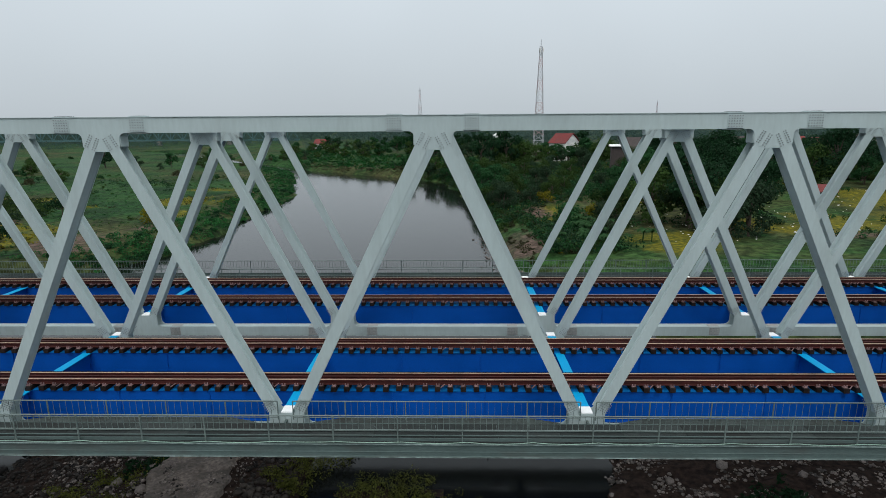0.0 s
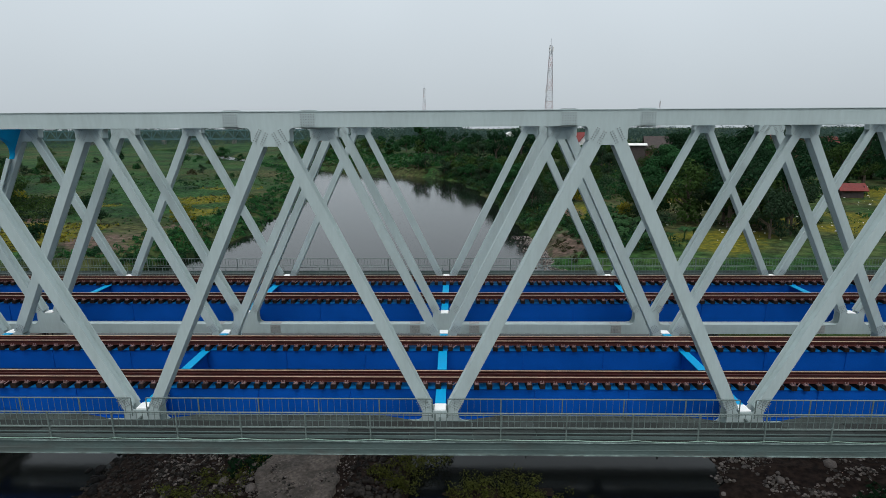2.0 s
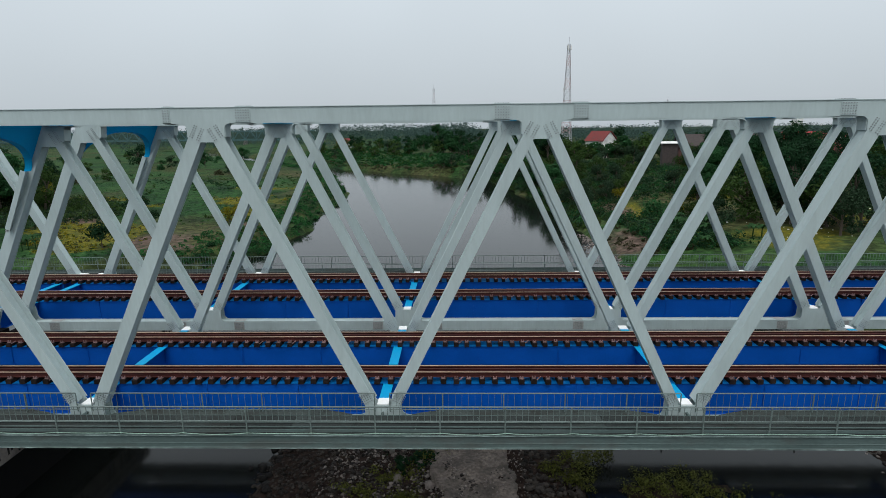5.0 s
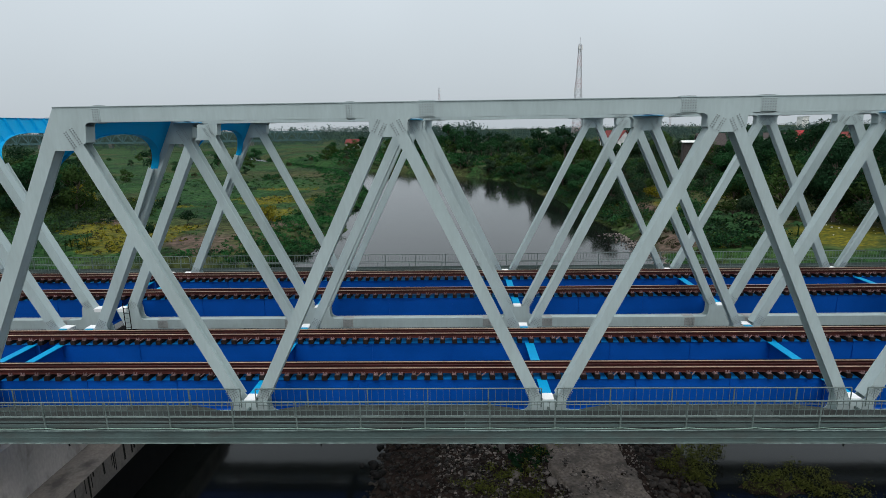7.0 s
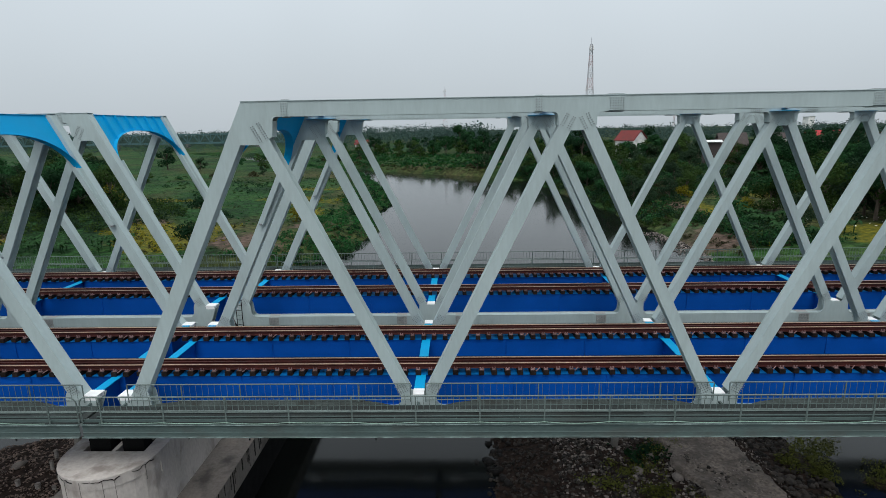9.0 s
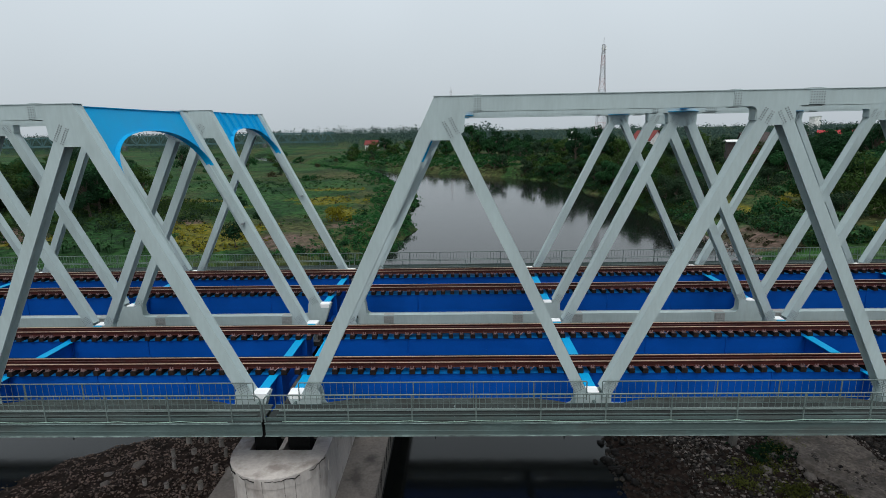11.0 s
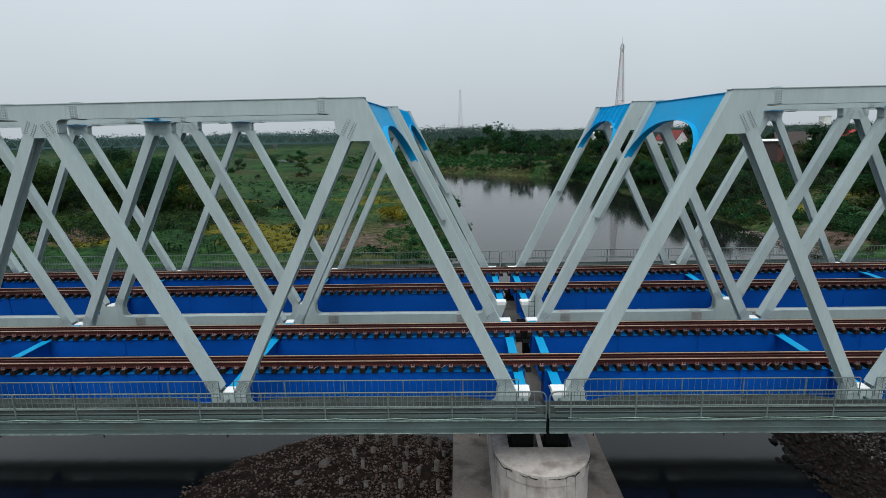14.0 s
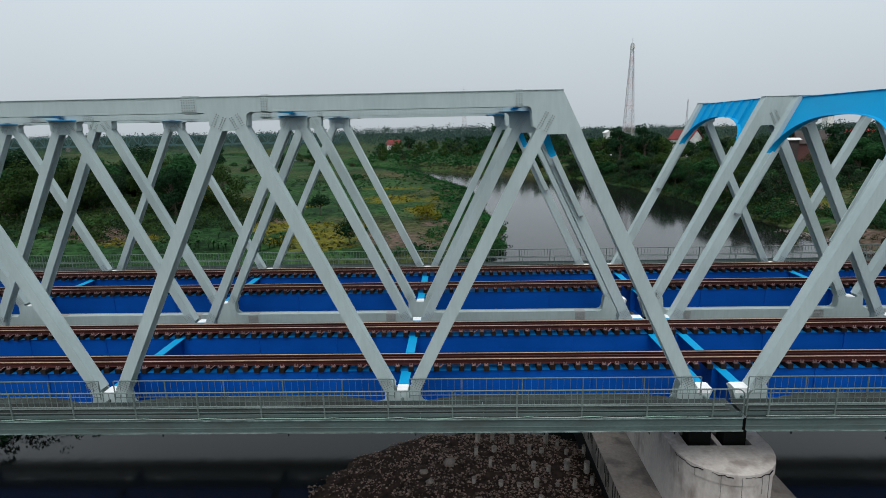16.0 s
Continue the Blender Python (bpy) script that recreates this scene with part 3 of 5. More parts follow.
# ---- walkways ----
def walkway():
    """Footway beside the first truss, its deck at z = -0.25, with railings on both sides; the origin is the span's end."""
    w = thing("walkway", "grey steel footway with tube railings along the truss", "walkway", "footways of the bridges")
    x0, x1 = -GAP / 2 + 0.06, SPAN + GAP / 2 - 0.06
    yo, yi = -2.0, -0.43
    for i in range(36):
        xa, xb = x0 + (x1 - x0) * i / 36, x0 + (x1 - x0) * (i + 1) / 36
        d = random.uniform(-0.006, 0.006)
        part("deck_plate", Shape().box(xa + 0.008, xb - 0.008, yo + 0.005, -0.71, -0.29 + d, -0.25 + d), GRATE, w)
    part("kerb_angle", Shape().box(x0, x1, -0.735, -0.712, -0.30, -0.235), FASCIA, w)
    part("kerb_angle", Shape().box(x0, x1, yo + 0.06, yo + 0.09, -0.243, -0.13), FASCIA, w)
    v = [(-0.03, -0.27), (-0.11, -0.27), (-0.11, -0.29), (-0.05, -0.29), (-0.05, -0.59), (-0.065, -0.60), (-0.065, -0.62), (-0.05, -0.63), (-0.05, -0.76), (-0.14, -0.76), (-0.14, -0.78), (-0.03, -0.78)]
    f = along([(yo + a, b) for a, b in v], x0, x1)
    part("fascia_beam", f, FASCIA, w)
    # Thin pale strips put the flange edges' highlights into the colour.
    part("edge_strip", Shape().box(x0, x1, yo - 0.147, yo - 0.141, -0.788, -0.748), EDGE, w, "pale highlight painted along the fascia edge")
    part("edge_strip", Shape().box(x0, x1, yo - 0.116, yo - 0.111, -0.300, -0.262), EDGE, w, "pale highlight painted along the fascia edge")
    part("inner_beam", Shape().box(x0, x1, -0.99, -0.97, -0.60, -0.292), FASCIA, w)
    step = PANEL / 5
    nb = round(SPAN / step)
    xs = [i * step for i in range(nb + 1)]
    for x in xs:
        part("bracket", Shape().bar((x, yo, -0.34), (x, -0.34, -0.34), 0.08, 0.09).bar((x, yo + 0.1, -0.42), (x, -0.36, -1.0), 0.06, 0.06), FASCIA, w)
    # outer railing, one run with rounded ends
    s, r, top = Shape(), 0.26, 0.80
    bow = [(x0, yo, -0.25), (x0, yo, top - r)] + [(x0 + r - r * math.cos(a * math.pi / 8), yo, top - r + r * math.sin(a * math.pi / 8)) for a in (1, 2, 3, 4)]
    s.tube(bow + [(x0 + x1 - px, py, pz) for px, py, pz in bow[::-1]], 0.027)
    s.tube([(x0 + 0.02, yo, 0.24), (x1 - 0.02, yo, 0.24)], 0.023)
    rail = part("outer_railing", s, GALV, w)
    for x in [0.1 + i * 2.345 for i in range(nb + 1)]:
        part("post", Shape().box(x - 0.024, x + 0.024, yo - 0.045, yo - 0.015, -0.33, top - 0.01), GALV, rail)
    bal, n = Shape(), int((x1 - x0) / 0.22)
    for i in range(2, n - 1):
        x = x0 + (x1 - x0) * i / n
        bal.box(x - 0.009, x + 0.009, yo - 0.008, yo + 0.008, 0.24, 0.78)
    tagged(part("baluster_infill", bal, GALV, rail), kind="stuff")
    # inner railing, a run in each bay between the feet of the truss
    for k in range(BAYS):
        e0, e1, top = PANEL * k + (0.30 if k else 0.18), PANEL * (k + 1) - (0.30 if k < BAYS - 1 else 0.18), 0.53
        s = Shape().tube([(e0, yi, -0.25), (e0, yi, top - 0.02), (e0 + 0.02, yi, top), (e1 - 0.02, yi, top), (e1, yi, top - 0.02), (e1, yi, -0.25)], 0.024)
        s.tube([(e0, yi, -0.16), (e1, yi, -0.16)], 0.016)
        rail = part("inner_railing", s, GALV, w)
        for j in range(1, 5):
            x = PANEL * k + j * step
            part("post", Shape().box(x - 0.02, x + 0.02, yi - 0.018, yi + 0.018, -0.25, top - 0.01), GALV, rail)
        bal, n = Shape(), int((e1 - e0) / 0.25)
        for i in range(1, n):
            x = e0 + (e1 - e0) * i / n
            bal.box(x - 0.0055, x + 0.0055, yi - 0.006, yi + 0.006, -0.16, top - 0.015)
        tagged(part("baluster_infill", bal, GALV, rail), kind="stuff")
    # plates that fill the deck up to the truss between its feet
    for k in range(BAYS):
        a, b = PANEL * k, PANEL * (k + 1)
        poly = [(a + 0.9, -0.74), (a + 1.5, -0.48), (a + 2.4, -0.24), (b - 2.4, -0.24), (b - 1.5, -0.48), (b - 0.9, -0.74)]
        n = len(poly)
        s = Shape().add([(px, py, z) for z in (-0.285, -0.252) for px, py in poly],
                        [tuple(range(n - 1, -1, -1)), tuple(range(n, 2 * n))] + [(i, (i + 1) % n, (i + 1) % n + n, i + n) for i in range(n)])
        part("infill_plate", s, INFILL, w, "paler grey deck plate beside the truss")
    part("conduit", Shape().tube([(x0 + 0.3, -1.62, -0.21), (x1 - 0.3, -1.62, -0.21)], 0.03, 8), FASCIA, w, "grey-green cable conduit on the deck")
    part("conduit", Shape().tube([(x0 + 0.3, -1.30, -0.20), (x1 - 0.3, -1.30, -0.20)], 0.03, 8), GALV, w, "grey pipe on the deck")
    pts = []
    for i in range(nb):
        sag = random.uniform(0.02, 0.07)
        pts += [((i + u) * step, yo - 0.07, -0.20 - sag * 4 * u * (1 - u)) for u in (0, 0.25, 0.5, 0.75)]
    c = Shape().tube(pts, 0.016, 5)
    for i in range(18):
        x = x0 + 1.6 + i * 4.7
        part("drain_spout", Shape().box(x - 0.02, x + 0.02, yo - 0.13, yo - 0.09, -0.90, -0.781), BLACK, w)
    part("cable", c, CABLE, w, "pale green cable tied along the footway")
    return w


foot = walkway()
copy_thing(foot, pose(-SPAN - GAP, 0, 0))
far = 2 * TRUSS_Y + WIDE + SECOND
copy_thing(foot, pose(SPAN, far, SECOND_UP, 0, 0, 180))
copy_thing(foot, pose(-GAP, far, SECOND_UP, 0, 0, 180))


# ---- piers ----
def rim_cracks(p, ring, zt):
    """Dark cracks and runs of dirt along the rounded nose, just proud of the concrete."""
    rng = random.Random(17)
    pts = []
    for i in range(61):
        u = i / 60 * (len(ring) - 1)
        j = min(int(u), len(ring) - 2)
        a, b = Vector(ring[j]), Vector(ring[j + 1])
        q = a.lerp(b, u - j) * 1.021
        pts.append((q.x, q.y - 0.032, zt - 0.03 - 0.12 * abs(math.sin(i * 0.41)) * rng.random() - 0.04 * rng.random()))
    for i0, i1 in ((4, 17), (19, 27), (30, 44), (47, 57)):
        part("crack", Shape().tube(pts[i0:i1], 0.010, 4, 0.024), BLACK, p, "dark jagged crack under the rim")
    for i in (6, 13, 22, 29, 37, 41, 52):
        x, y, z = pts[i]
        h = rng.uniform(0.3, 1.3)
        part("dirt_run", Shape().bar((x, y, z), (x * 0.995 + 0.02, y, z - h), 0.014, 0.014, up=(0, 1, 0)), CONCRETE, p, "dark run of dirt")



def pier(name, x):
    p = thing(name, "pale stained concrete river pier with a rounded nose", "bridge pier", "piers", (x, 0, 0))
    hw, ztop, yn, ye = 1.89, -2.36, -2.44, 21.3
    ring = []
    n = 14
    for i in range(n + 1):
        a = math.pi + math.pi * i / n
        ring.append((hw * math.cos(a), yn + 2.0 + 2.0 * math.sin(a)))
    ring += [(hw, ye - 1.7)] + [(hw * math.cos(math.pi * i / n), ye - 1.7 + 1.7 * math.sin(math.pi * i / n)) for i in range(1, n + 1)]
    m = len(ring)
    s = Shape()
    levels = [(-5.1, 1.0), (-2.82, 1.0), (-2.80, 1.02), (ztop, 1.02)]
    vs = [(px * k, py if k == 1 else py * 1.0 + (-0.03 if py < 0 else 0), z) for z, k in levels for px, py in ring]
    fs = [(j * m + i, j * m + (i + 1) % m, (j + 1) * m + (i + 1) % m, (j + 1) * m + i) for j in range(len(levels) - 1) for i in range(m)]
    s.add(vs, fs)
    # top with two sunk bearing seats near the nose and two at the far end
    body = part("shaft", s, PIERWHITE, p)
    c = Shape()
    k = 1.02
    zt = ztop
    nose = [(px * k, py - 0.03, zt) for px, py in ring[:n + 1]]
    nose = [v for v in nose if v[1] <= -0.52]
    nose = [(-hw * k, -0.515, zt)] + nose + [(hw * k, -0.515, zt)]
    c.add(nose, [tuple(range(len(nose)))])
    for xa, xb in ((-hw * k + 0.006, -1.27), (-0.09, 0.09), (1.27, hw * k - 0.006)):
        c.box(xa, xb, -0.515, 1.75, zt - 0.9, zt)
    part("bearing_shelf", Shape().box(-hw * k + 0.006, hw * k - 0.006, 1.75, ye - 1.7, zt - 0.9, zt), CONCRETE, p, "bearing shelf of darker concrete under the spans")
    tail = [(px * k, py, zt) for px, py in ring[n + 1:]]
    part("cap", c, PIERWHITE, p)
    part("tail_cap", Shape().add(tail, [tuple(range(len(tail)))]), PIERWHITE, p)
    # Shade of the recess painted in: black floor, darker wall.
    part("seat_floor", Shape().box(-1.3, 1.3, -0.53, 1.76, zt - 0.95, zt - 0.88), BLACK, p, "sunk bearing seat with its shade painted black")
    part("seat_wall", Shape().box(-1.3, 1.3, -0.595, -0.516, zt - 0.9, zt - 0.012), CONCRETE, p)
    rim_cracks(p, ring[:n + 1], zt)
    foot_ = Shape().box(-3.6, 3.6, -4.5, 24, -6.3, -5.1)
    part("footing", foot_, FOOTING, p, "wide grey concrete footing slab with dark stains")
    rng, runs = random.Random(23), Shape()
    for q in (-1, 1):
        y = -4.3
        while y < 23.5:
            wd, h = rng.uniform(0.03, 0.16), rng.uniform(0.2, 1.12)
            runs.box(q * 3.603 - 0.003, q * 3.603 + 0.003, y, y + wd, -5.12 - h, -5.12)
            y += wd + rng.uniform(0.02, 0.7) * (1 if rng.random() < 0.6 else 0.2)
    tagged(part("dirt_run", runs, DIRT, p, "black runs of dirt down the side of the footing"), kind="stuff")
    # Black all over: the shade below the footing is in its colour.
    part("pile_block", Shape().box(-3.1, 3.1, -4.0, 23.5, -12, -6.3), BLACK, p, "block under the footing with its shade painted black")
    return p


PIER_X = -GAP / 2
pier("bridge_pier", PIER_X)
pier("bridge_pier", PIER_X + SPAN + GAP)
pier("bridge_pier", PIER_X - SPAN - GAP)


def bearing(x, y, z0, z1):
    b = thing("bridge_bearing", "black steel bearing block under a truss end", "bearing", "bearings", (x, y, 0))
    part("block", Shape().box(-0.44, 0.44, -0.30, 0.30, z0 + 0.12, z1), BLACK, b)
    part("base_plate", Shape().box(-0.52, 0.52, -0.40, 0.40, z0, z0 + 0.12), BLACK, b)


for px in (PIER_X, PIER_X + SPAN + GAP, PIER_X - SPAN - GAP):
    for yb, up in ((TRUSS_Y, 0), (TRUSS_Y + WIDE, 0), (TRUSS_Y + SECOND, SECOND_UP), (TRUSS_Y + SECOND + WIDE, SECOND_UP)):
        for q in (-1, 1):
            seat = -3.24 if abs(yb - TRUSS_Y) < 0.01 else -2.36
            bearing(px + q * 0.69, yb + (0.12 if seat < -3 else 0), seat, LOW0 + up)


# ---- land and river ----
BANK_L = ((-80, -75), (25, -75), (44, -45), (54, -9), (62, -4.5), (75, -2.5), (95, -3.2), (125, -4), (145, -7), (168, -13), (200, -22), (225, -31), (268, -60), (310, -97), (360, -136), (411, -178), (450, -215))
BANK_R = ((-80, 95), (30, 62), (57, 51), (75, 50), (97, 49), (131, 46.5), (145, 45), (160, 42), (182, 37), (197, 25), (210, 12), (220, -3), (235, -19), (252, -34), (284, -58), (310, -82), (360, -114), (411, -146), (450, -190))


def bank(table, y):
    return np.interp(y, [a for a, b in table], [b for a, b in table])


def wobble(x, y, s, seed=0.0):
    return noise.noise(Vector((x * s + seed, y * s - seed, seed * 0.7)))


def river_depth(x, y):
    """Metres inside the river (positive) or away from it (negative)."""
    if y > 445:
        return -50.0
    w = 2.2 * wobble(x, y, 0.09, 3.1) + 1.0 * wobble(x, y, 0.3, 7.7)
    return min(x - bank(BANK_L, y), bank(BANK_R, y) - x) + w


def mound(x, y):
    """Banks of stone in the river under the bridge; height above the water."""
    def hump(cx, cy, rx, ry, h):
        d = ((x - cx) / rx) ** 2 + ((y - cy) / ry) ** 2
        return h * max(0.0, 1 - d)
    a = hump(-9.0, 4.5, 10.5, 7.5, 1.1)
    b = max(hump(21.2, 8, 6.4, 9, 0.75), hump(27.5, 6, 5.5, 12, 1.15), hump(31.5, 8, 2.6, 10, 0.6))
    c = hump(63, 6, 12.8, 14, 1.3)
    d = hump(38.5, 6.6, 4.0, 1.3, 0.22)
    return max(a, b, c, d) + (0.22 * wobble(x, y, 0.9, 5.0) + 0.12 * wobble(x, y, 2.3, 9.0) if max(a, b, c, d) > 0 else 0)


def ground_height(x, y):
    d = river_depth(x, y)
    if d > 0:
        z = WATER_Z - min(1.6, 0.25 + 0.2 * d)
        m = mound(x, y)
        return max(z, WATER_Z + m - 0.12) if m > 0 else z
    e = -d
    z = WATER_Z + min(1.9, 0.18 + 0.45 * e ** 0.75)
    z += 0.35 * wobble(x, y, 0.05, 1.0) + 0.18 * wobble(x, y, 0.25, 2.0)
    if x > bank(BANK_R, min(y, 440)):
        z += min(2.6, 0.06 * e)
        if 88 < y < 215 and x > 15:
            z += 1.6 * (1 - math.exp(-e / 5)) * min(1, (y - 88) / 10, (215 - y) / 10)
    # low hill under the big trees on the meadow side
    z += 3.2 * math.exp(-(((x + 88) / 26) ** 2 + ((y - 92) / 22) ** 2))
    return max(z, WATER_Z + 0.1)


def zones(x, y):
    """Amounts of yellow flowers, bare soil and stones on the ground."""
    n1, n2 = wobble(x, y, 0.035, 11.0), wobble(x, y, 0.13, 4.0)
    d = river_depth(x, y)
    yellow = soil = stone = olive = 0.0
    if x < 20:
        olive = 0.45 + 1.3 * n1 + 0.5 * n2
        for cx, cy, rx, ry in ((-36, 68, 10, 8), (-41, 77, 13, 7), (-25, 118, 12, 9), (-60, 66, 9, 5), (-62, 118, 14, 4), (-18, 98, 5, 7), (-44, 106, 7, 5), (-30, 143, 10, 5), (-33, 60, 8, 4)):
            yellow = max(yellow, 1.25 - ((x - cx) / rx) ** 2 - ((y - cy) / ry) ** 2 + 1.1 * n2 + 0.4 * n1)
        for cx, cy, rx, ry in ((-21, 68, 7.5, 8), (-18, 60, 6, 5), (-92, 82, 9, 5), (-48, 84, 7, 4), (-72, 70, 10, 6), (-14, 80, 5, 5)):
            soil = max(soil, 1.1 - ((x - cx) / rx) ** 2 - ((y - cy) / ry) ** 2 + 0.9 * n2)
    else:
        olive = 0.75 + 0.8 * n1 + 0.5 * n2
        for cx, cy, rx, ry in ((112, 68, 24, 13), (74, 60, 10, 8), (130, 92, 18, 12), (61, 88, 4, 8), (80, 100, 6, 9), (92, 66, 8, 10)):
            yellow = max(yellow, 1.2 - ((x - cx) / rx) ** 2 - ((y - cy) / ry) ** 2 + 1.0 * n2 + 0.3 * n1)
        for cx, cy, rx, ry in ((54, 66, 5, 12), (58, 90, 4, 8), (63, 102, 6, 5), (104, 58, 12, 3)):
            soil = max(soil, 1.0 - ((x - cx) / rx) ** 2 - ((y - cy) / ry) ** 2 + 0.9 * n2)
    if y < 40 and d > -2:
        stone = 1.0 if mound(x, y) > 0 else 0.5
    c = lambda v: min(1.0, max(0.0, v))
    return c(yellow), c(soil), c(stone), c(olive)


def land():
    def steps(spans):
        out = []
        for a, b, s in spans:
            out += list(np.arange(a, b, s))
        return np.array(out + [spans[-1][1]])
    xs = steps(((-2400, -400, 200), (-400, -190, 18), (-190, -45, 3), (-45, 60, 0.9), (60, 135, 2.5), (135, 500, 18), (500, 2400, 200)))
    ys = steps(((-600, -60, 60), (-60, -6, 6), (-6, 16, 0.55), (16, 50, 3), (50, 135, 1.1), (135, 310, 3.5), (310, 450, 5), (450, 600, 20), (600, 3000, 200)))
    nx, ny = len(xs), len(ys)
    v = np.zeros((ny, nx, 3))
    col = np.zeros((ny, nx, 4))
    for j, y in enumerate(ys):
        for i, x in enumerate(xs):
            v[j, i] = (x, y, ground_height(x, y))
            col[j, i] = zones(x, y)
    idx = np.arange(nx * ny).reshape(ny, nx)
    f = np.stack([idx[:-1, :-1], idx[:-1, 1:], idx[1:, 1:], idx[1:, :-1]], -1).reshape(-1, 4)
    m = bpy.data.materials.new("meadow_ground")
    me = array_mesh("ground", v.reshape(-1, 3), f, m)
    me.polygons.foreach_set("use_smooth", [True] * len(me.polygons))
    at = me.attributes.new("cover", "FLOAT_COLOR", "POINT")
    at.data.foreach_set("color", col.reshape(-1))
    m.use_nodes = True
    n, l = m.node_tree.nodes, m.node_tree.links
    bsdf = n["Principled BSDF"]
    bsdf.inputs["Roughness"].default_value = 0.95
    bsdf.inputs["Specular IOR Level"].default_value = 0.1
    att = n.new("ShaderNodeAttribute")
    att.attribute_name = "cover"
    sep = n.new("ShaderNodeSeparateColor")
    l.new(att.outputs["Color"], sep.inputs["Color"])
    co = n.new("ShaderNodeTexCoord")

    def tex(s, d=5.0):
        t = n.new("ShaderNodeTexNoise")
        t.inputs["Scale"].default_value, t.inputs["Detail"].default_value = s, d
        l.new(co.outputs["Object"], t.inputs["Vector"])
        return t.outputs["Fac"]

    def ramp(fac, stops):
        r = n.new("ShaderNodeValToRGB")
        while len(r.color_ramp.elements) < len(stops):
            r.color_ramp.elements.new(0.5)
        for e, (p, c) in zip(r.color_ramp.elements, stops):
            e.position, e.color = p, (*c, 1)
        l.new(fac, r.inputs["Fac"])
        return r.outputs["Color"]

    def mix(fac, a, b):
        x = n.new("ShaderNodeMixRGB")
        l.new(fac, x.inputs["Fac"])
        l.new(a, x.inputs["Color1"])
        l.new(b, x.inputs["Color2"])
        return x.outputs["Color"]

    def sharpen(mask, s):
        a = n.new("ShaderNodeMath")
        a.operation = "MULTIPLY_ADD"
        l.new(mask, a.inputs[0])
        a.inputs[1].default_value = 1.5
        t = n.new("ShaderNodeMath")
        t.operation = "MULTIPLY_ADD"
        l.new(tex(s, 6), t.inputs[0])
        t.inputs[1].default_value, t.inputs[2].default_value = 2.2, -1.55
        l.new(t.outputs[0], a.inputs[2])
        a.use_clamp = True
        return a.outputs[0]

    lush = ramp(tex(0.055, 9), ((0.32, (0.008, 0.024, 0.009)), (0.45, (0.013, 0.045, 0.013)), (0.55, (0.021, 0.062, 0.017)), (0.68, (0.034, 0.066, 0.020))))
    dull = ramp(tex(0.09, 9), ((0.32, (0.020, 0.030, 0.012)), (0.47, (0.038, 0.048, 0.017)), (0.58, (0.052, 0.058, 0.023)), (0.70, (0.068, 0.062, 0.032))))
    grass = mix(sharpen(att.outputs["Alpha"], 0.22), lush, dull)
    tuft = ramp(tex(0.9, 9), ((0.34, (0.42, 0.44, 0.42)), (0.50, (0.9, 0.92, 0.88)), (0.66, (1.6, 1.55, 1.45))))
    mul = n.new("ShaderNodeMixRGB")
    mul.blend_type, mul.inputs["Fac"].default_value = "MULTIPLY", 1.0
    l.new(grass, mul.inputs["Color1"])
    l.new(tuft, mul.inputs["Color2"])
    c = mul.outputs["Color"]
    c = mix(sharpen(sep.outputs["Red"], 0.5), c, ramp(tex(1.6, 8), ((0.33, (0.050, 0.062, 0.012)), (0.50, (0.10, 0.095, 0.012)), (0.67, (0.19, 0.16, 0.014)))))
    c = mix(sharpen(sep.outputs["Green"], 0.5), c, ramp(tex(1.2, 8), ((0.33, (0.045, 0.036, 0.028)), (0.50, (0.095, 0.066, 0.052)), (0.67, (0.15, 0.105, 0.085)))))
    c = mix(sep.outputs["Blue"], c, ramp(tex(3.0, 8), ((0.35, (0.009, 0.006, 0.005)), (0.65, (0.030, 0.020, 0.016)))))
    l.new(c, bsdf.inputs["Base Color"])
    b = n.new("ShaderNodeBump")
    b.inputs["Strength"].default_value, b.inputs["Distance"].default_value = 0.8, 0.35
    l.new(tex(1.4, 8), b.inputs["Height"])
    l.new(b.outputs["Normal"], bsdf.inputs["Normal"])
    return tagged(new("ground", me), "green river meadow with yellow flowers and bare soil", "ground", kind="structure")


land()
wv = np.array([(-300, -600, WATER_Z), (300, -600, WATER_Z), (300, 460, WATER_Z), (-300, 460, WATER_Z)], dtype=float)
tagged(new("water", array_mesh("water", wv, np.array([[0, 1, 2, 3]]), WATER)), "calm grey river water reflecting the overcast sky", "river", kind="structure")


# ---- plants ----
def leaves(rng, centres, radii, count, size, flat=0.75, shell=0.55):
    """Leaf clumps as bent quads, spread through the lobes of a crown; returns vertices and quads."""
    centres, radii = np.asarray(centres, float), np.asarray(radii, float)
    w = radii ** 2
    pick = rng.choice(len(centres), count, p=w / w.sum())
    d = rng.normal(size=(count, 3))
    d /= np.linalg.norm(d, axis=1)[:, None]
    r = radii[pick] * (shell + (1 - shell) * rng.random(count) ** 0.6) * (0.85 + 0.3 * rng.random(count))
    p = centres[pick] + d * r[:, None] * np.array([1, 1, flat])
    nrm = d * 0.9 + rng.normal(size=(count, 3)) * 0.38 + np.array([0, 0, 0.5])
    nrm /= np.linalg.norm(nrm, axis=1)[:, None]
    a = np.cross(nrm, rng.normal(size=(count, 3)))
    a /= np.linalg.norm(a, axis=1)[:, None] + 1e-9
    b = np.cross(nrm, a)
    s = size * (0.5 + rng.random(count))[:, None]
    k = rng.random((count, 4, 1)) * 0.6 + 0.6
    quad = np.stack([p - a * s, p - b * s * 0.6 + nrm * s * 0.2, p + a * s, p + b * s * 0.6 - nrm * s * 0.25], 1)
    quad = p[:, None] + (quad - p[:, None]) * k
    return quad.reshape(-1, 3), np.arange(count * 4).reshape(-1, 4)


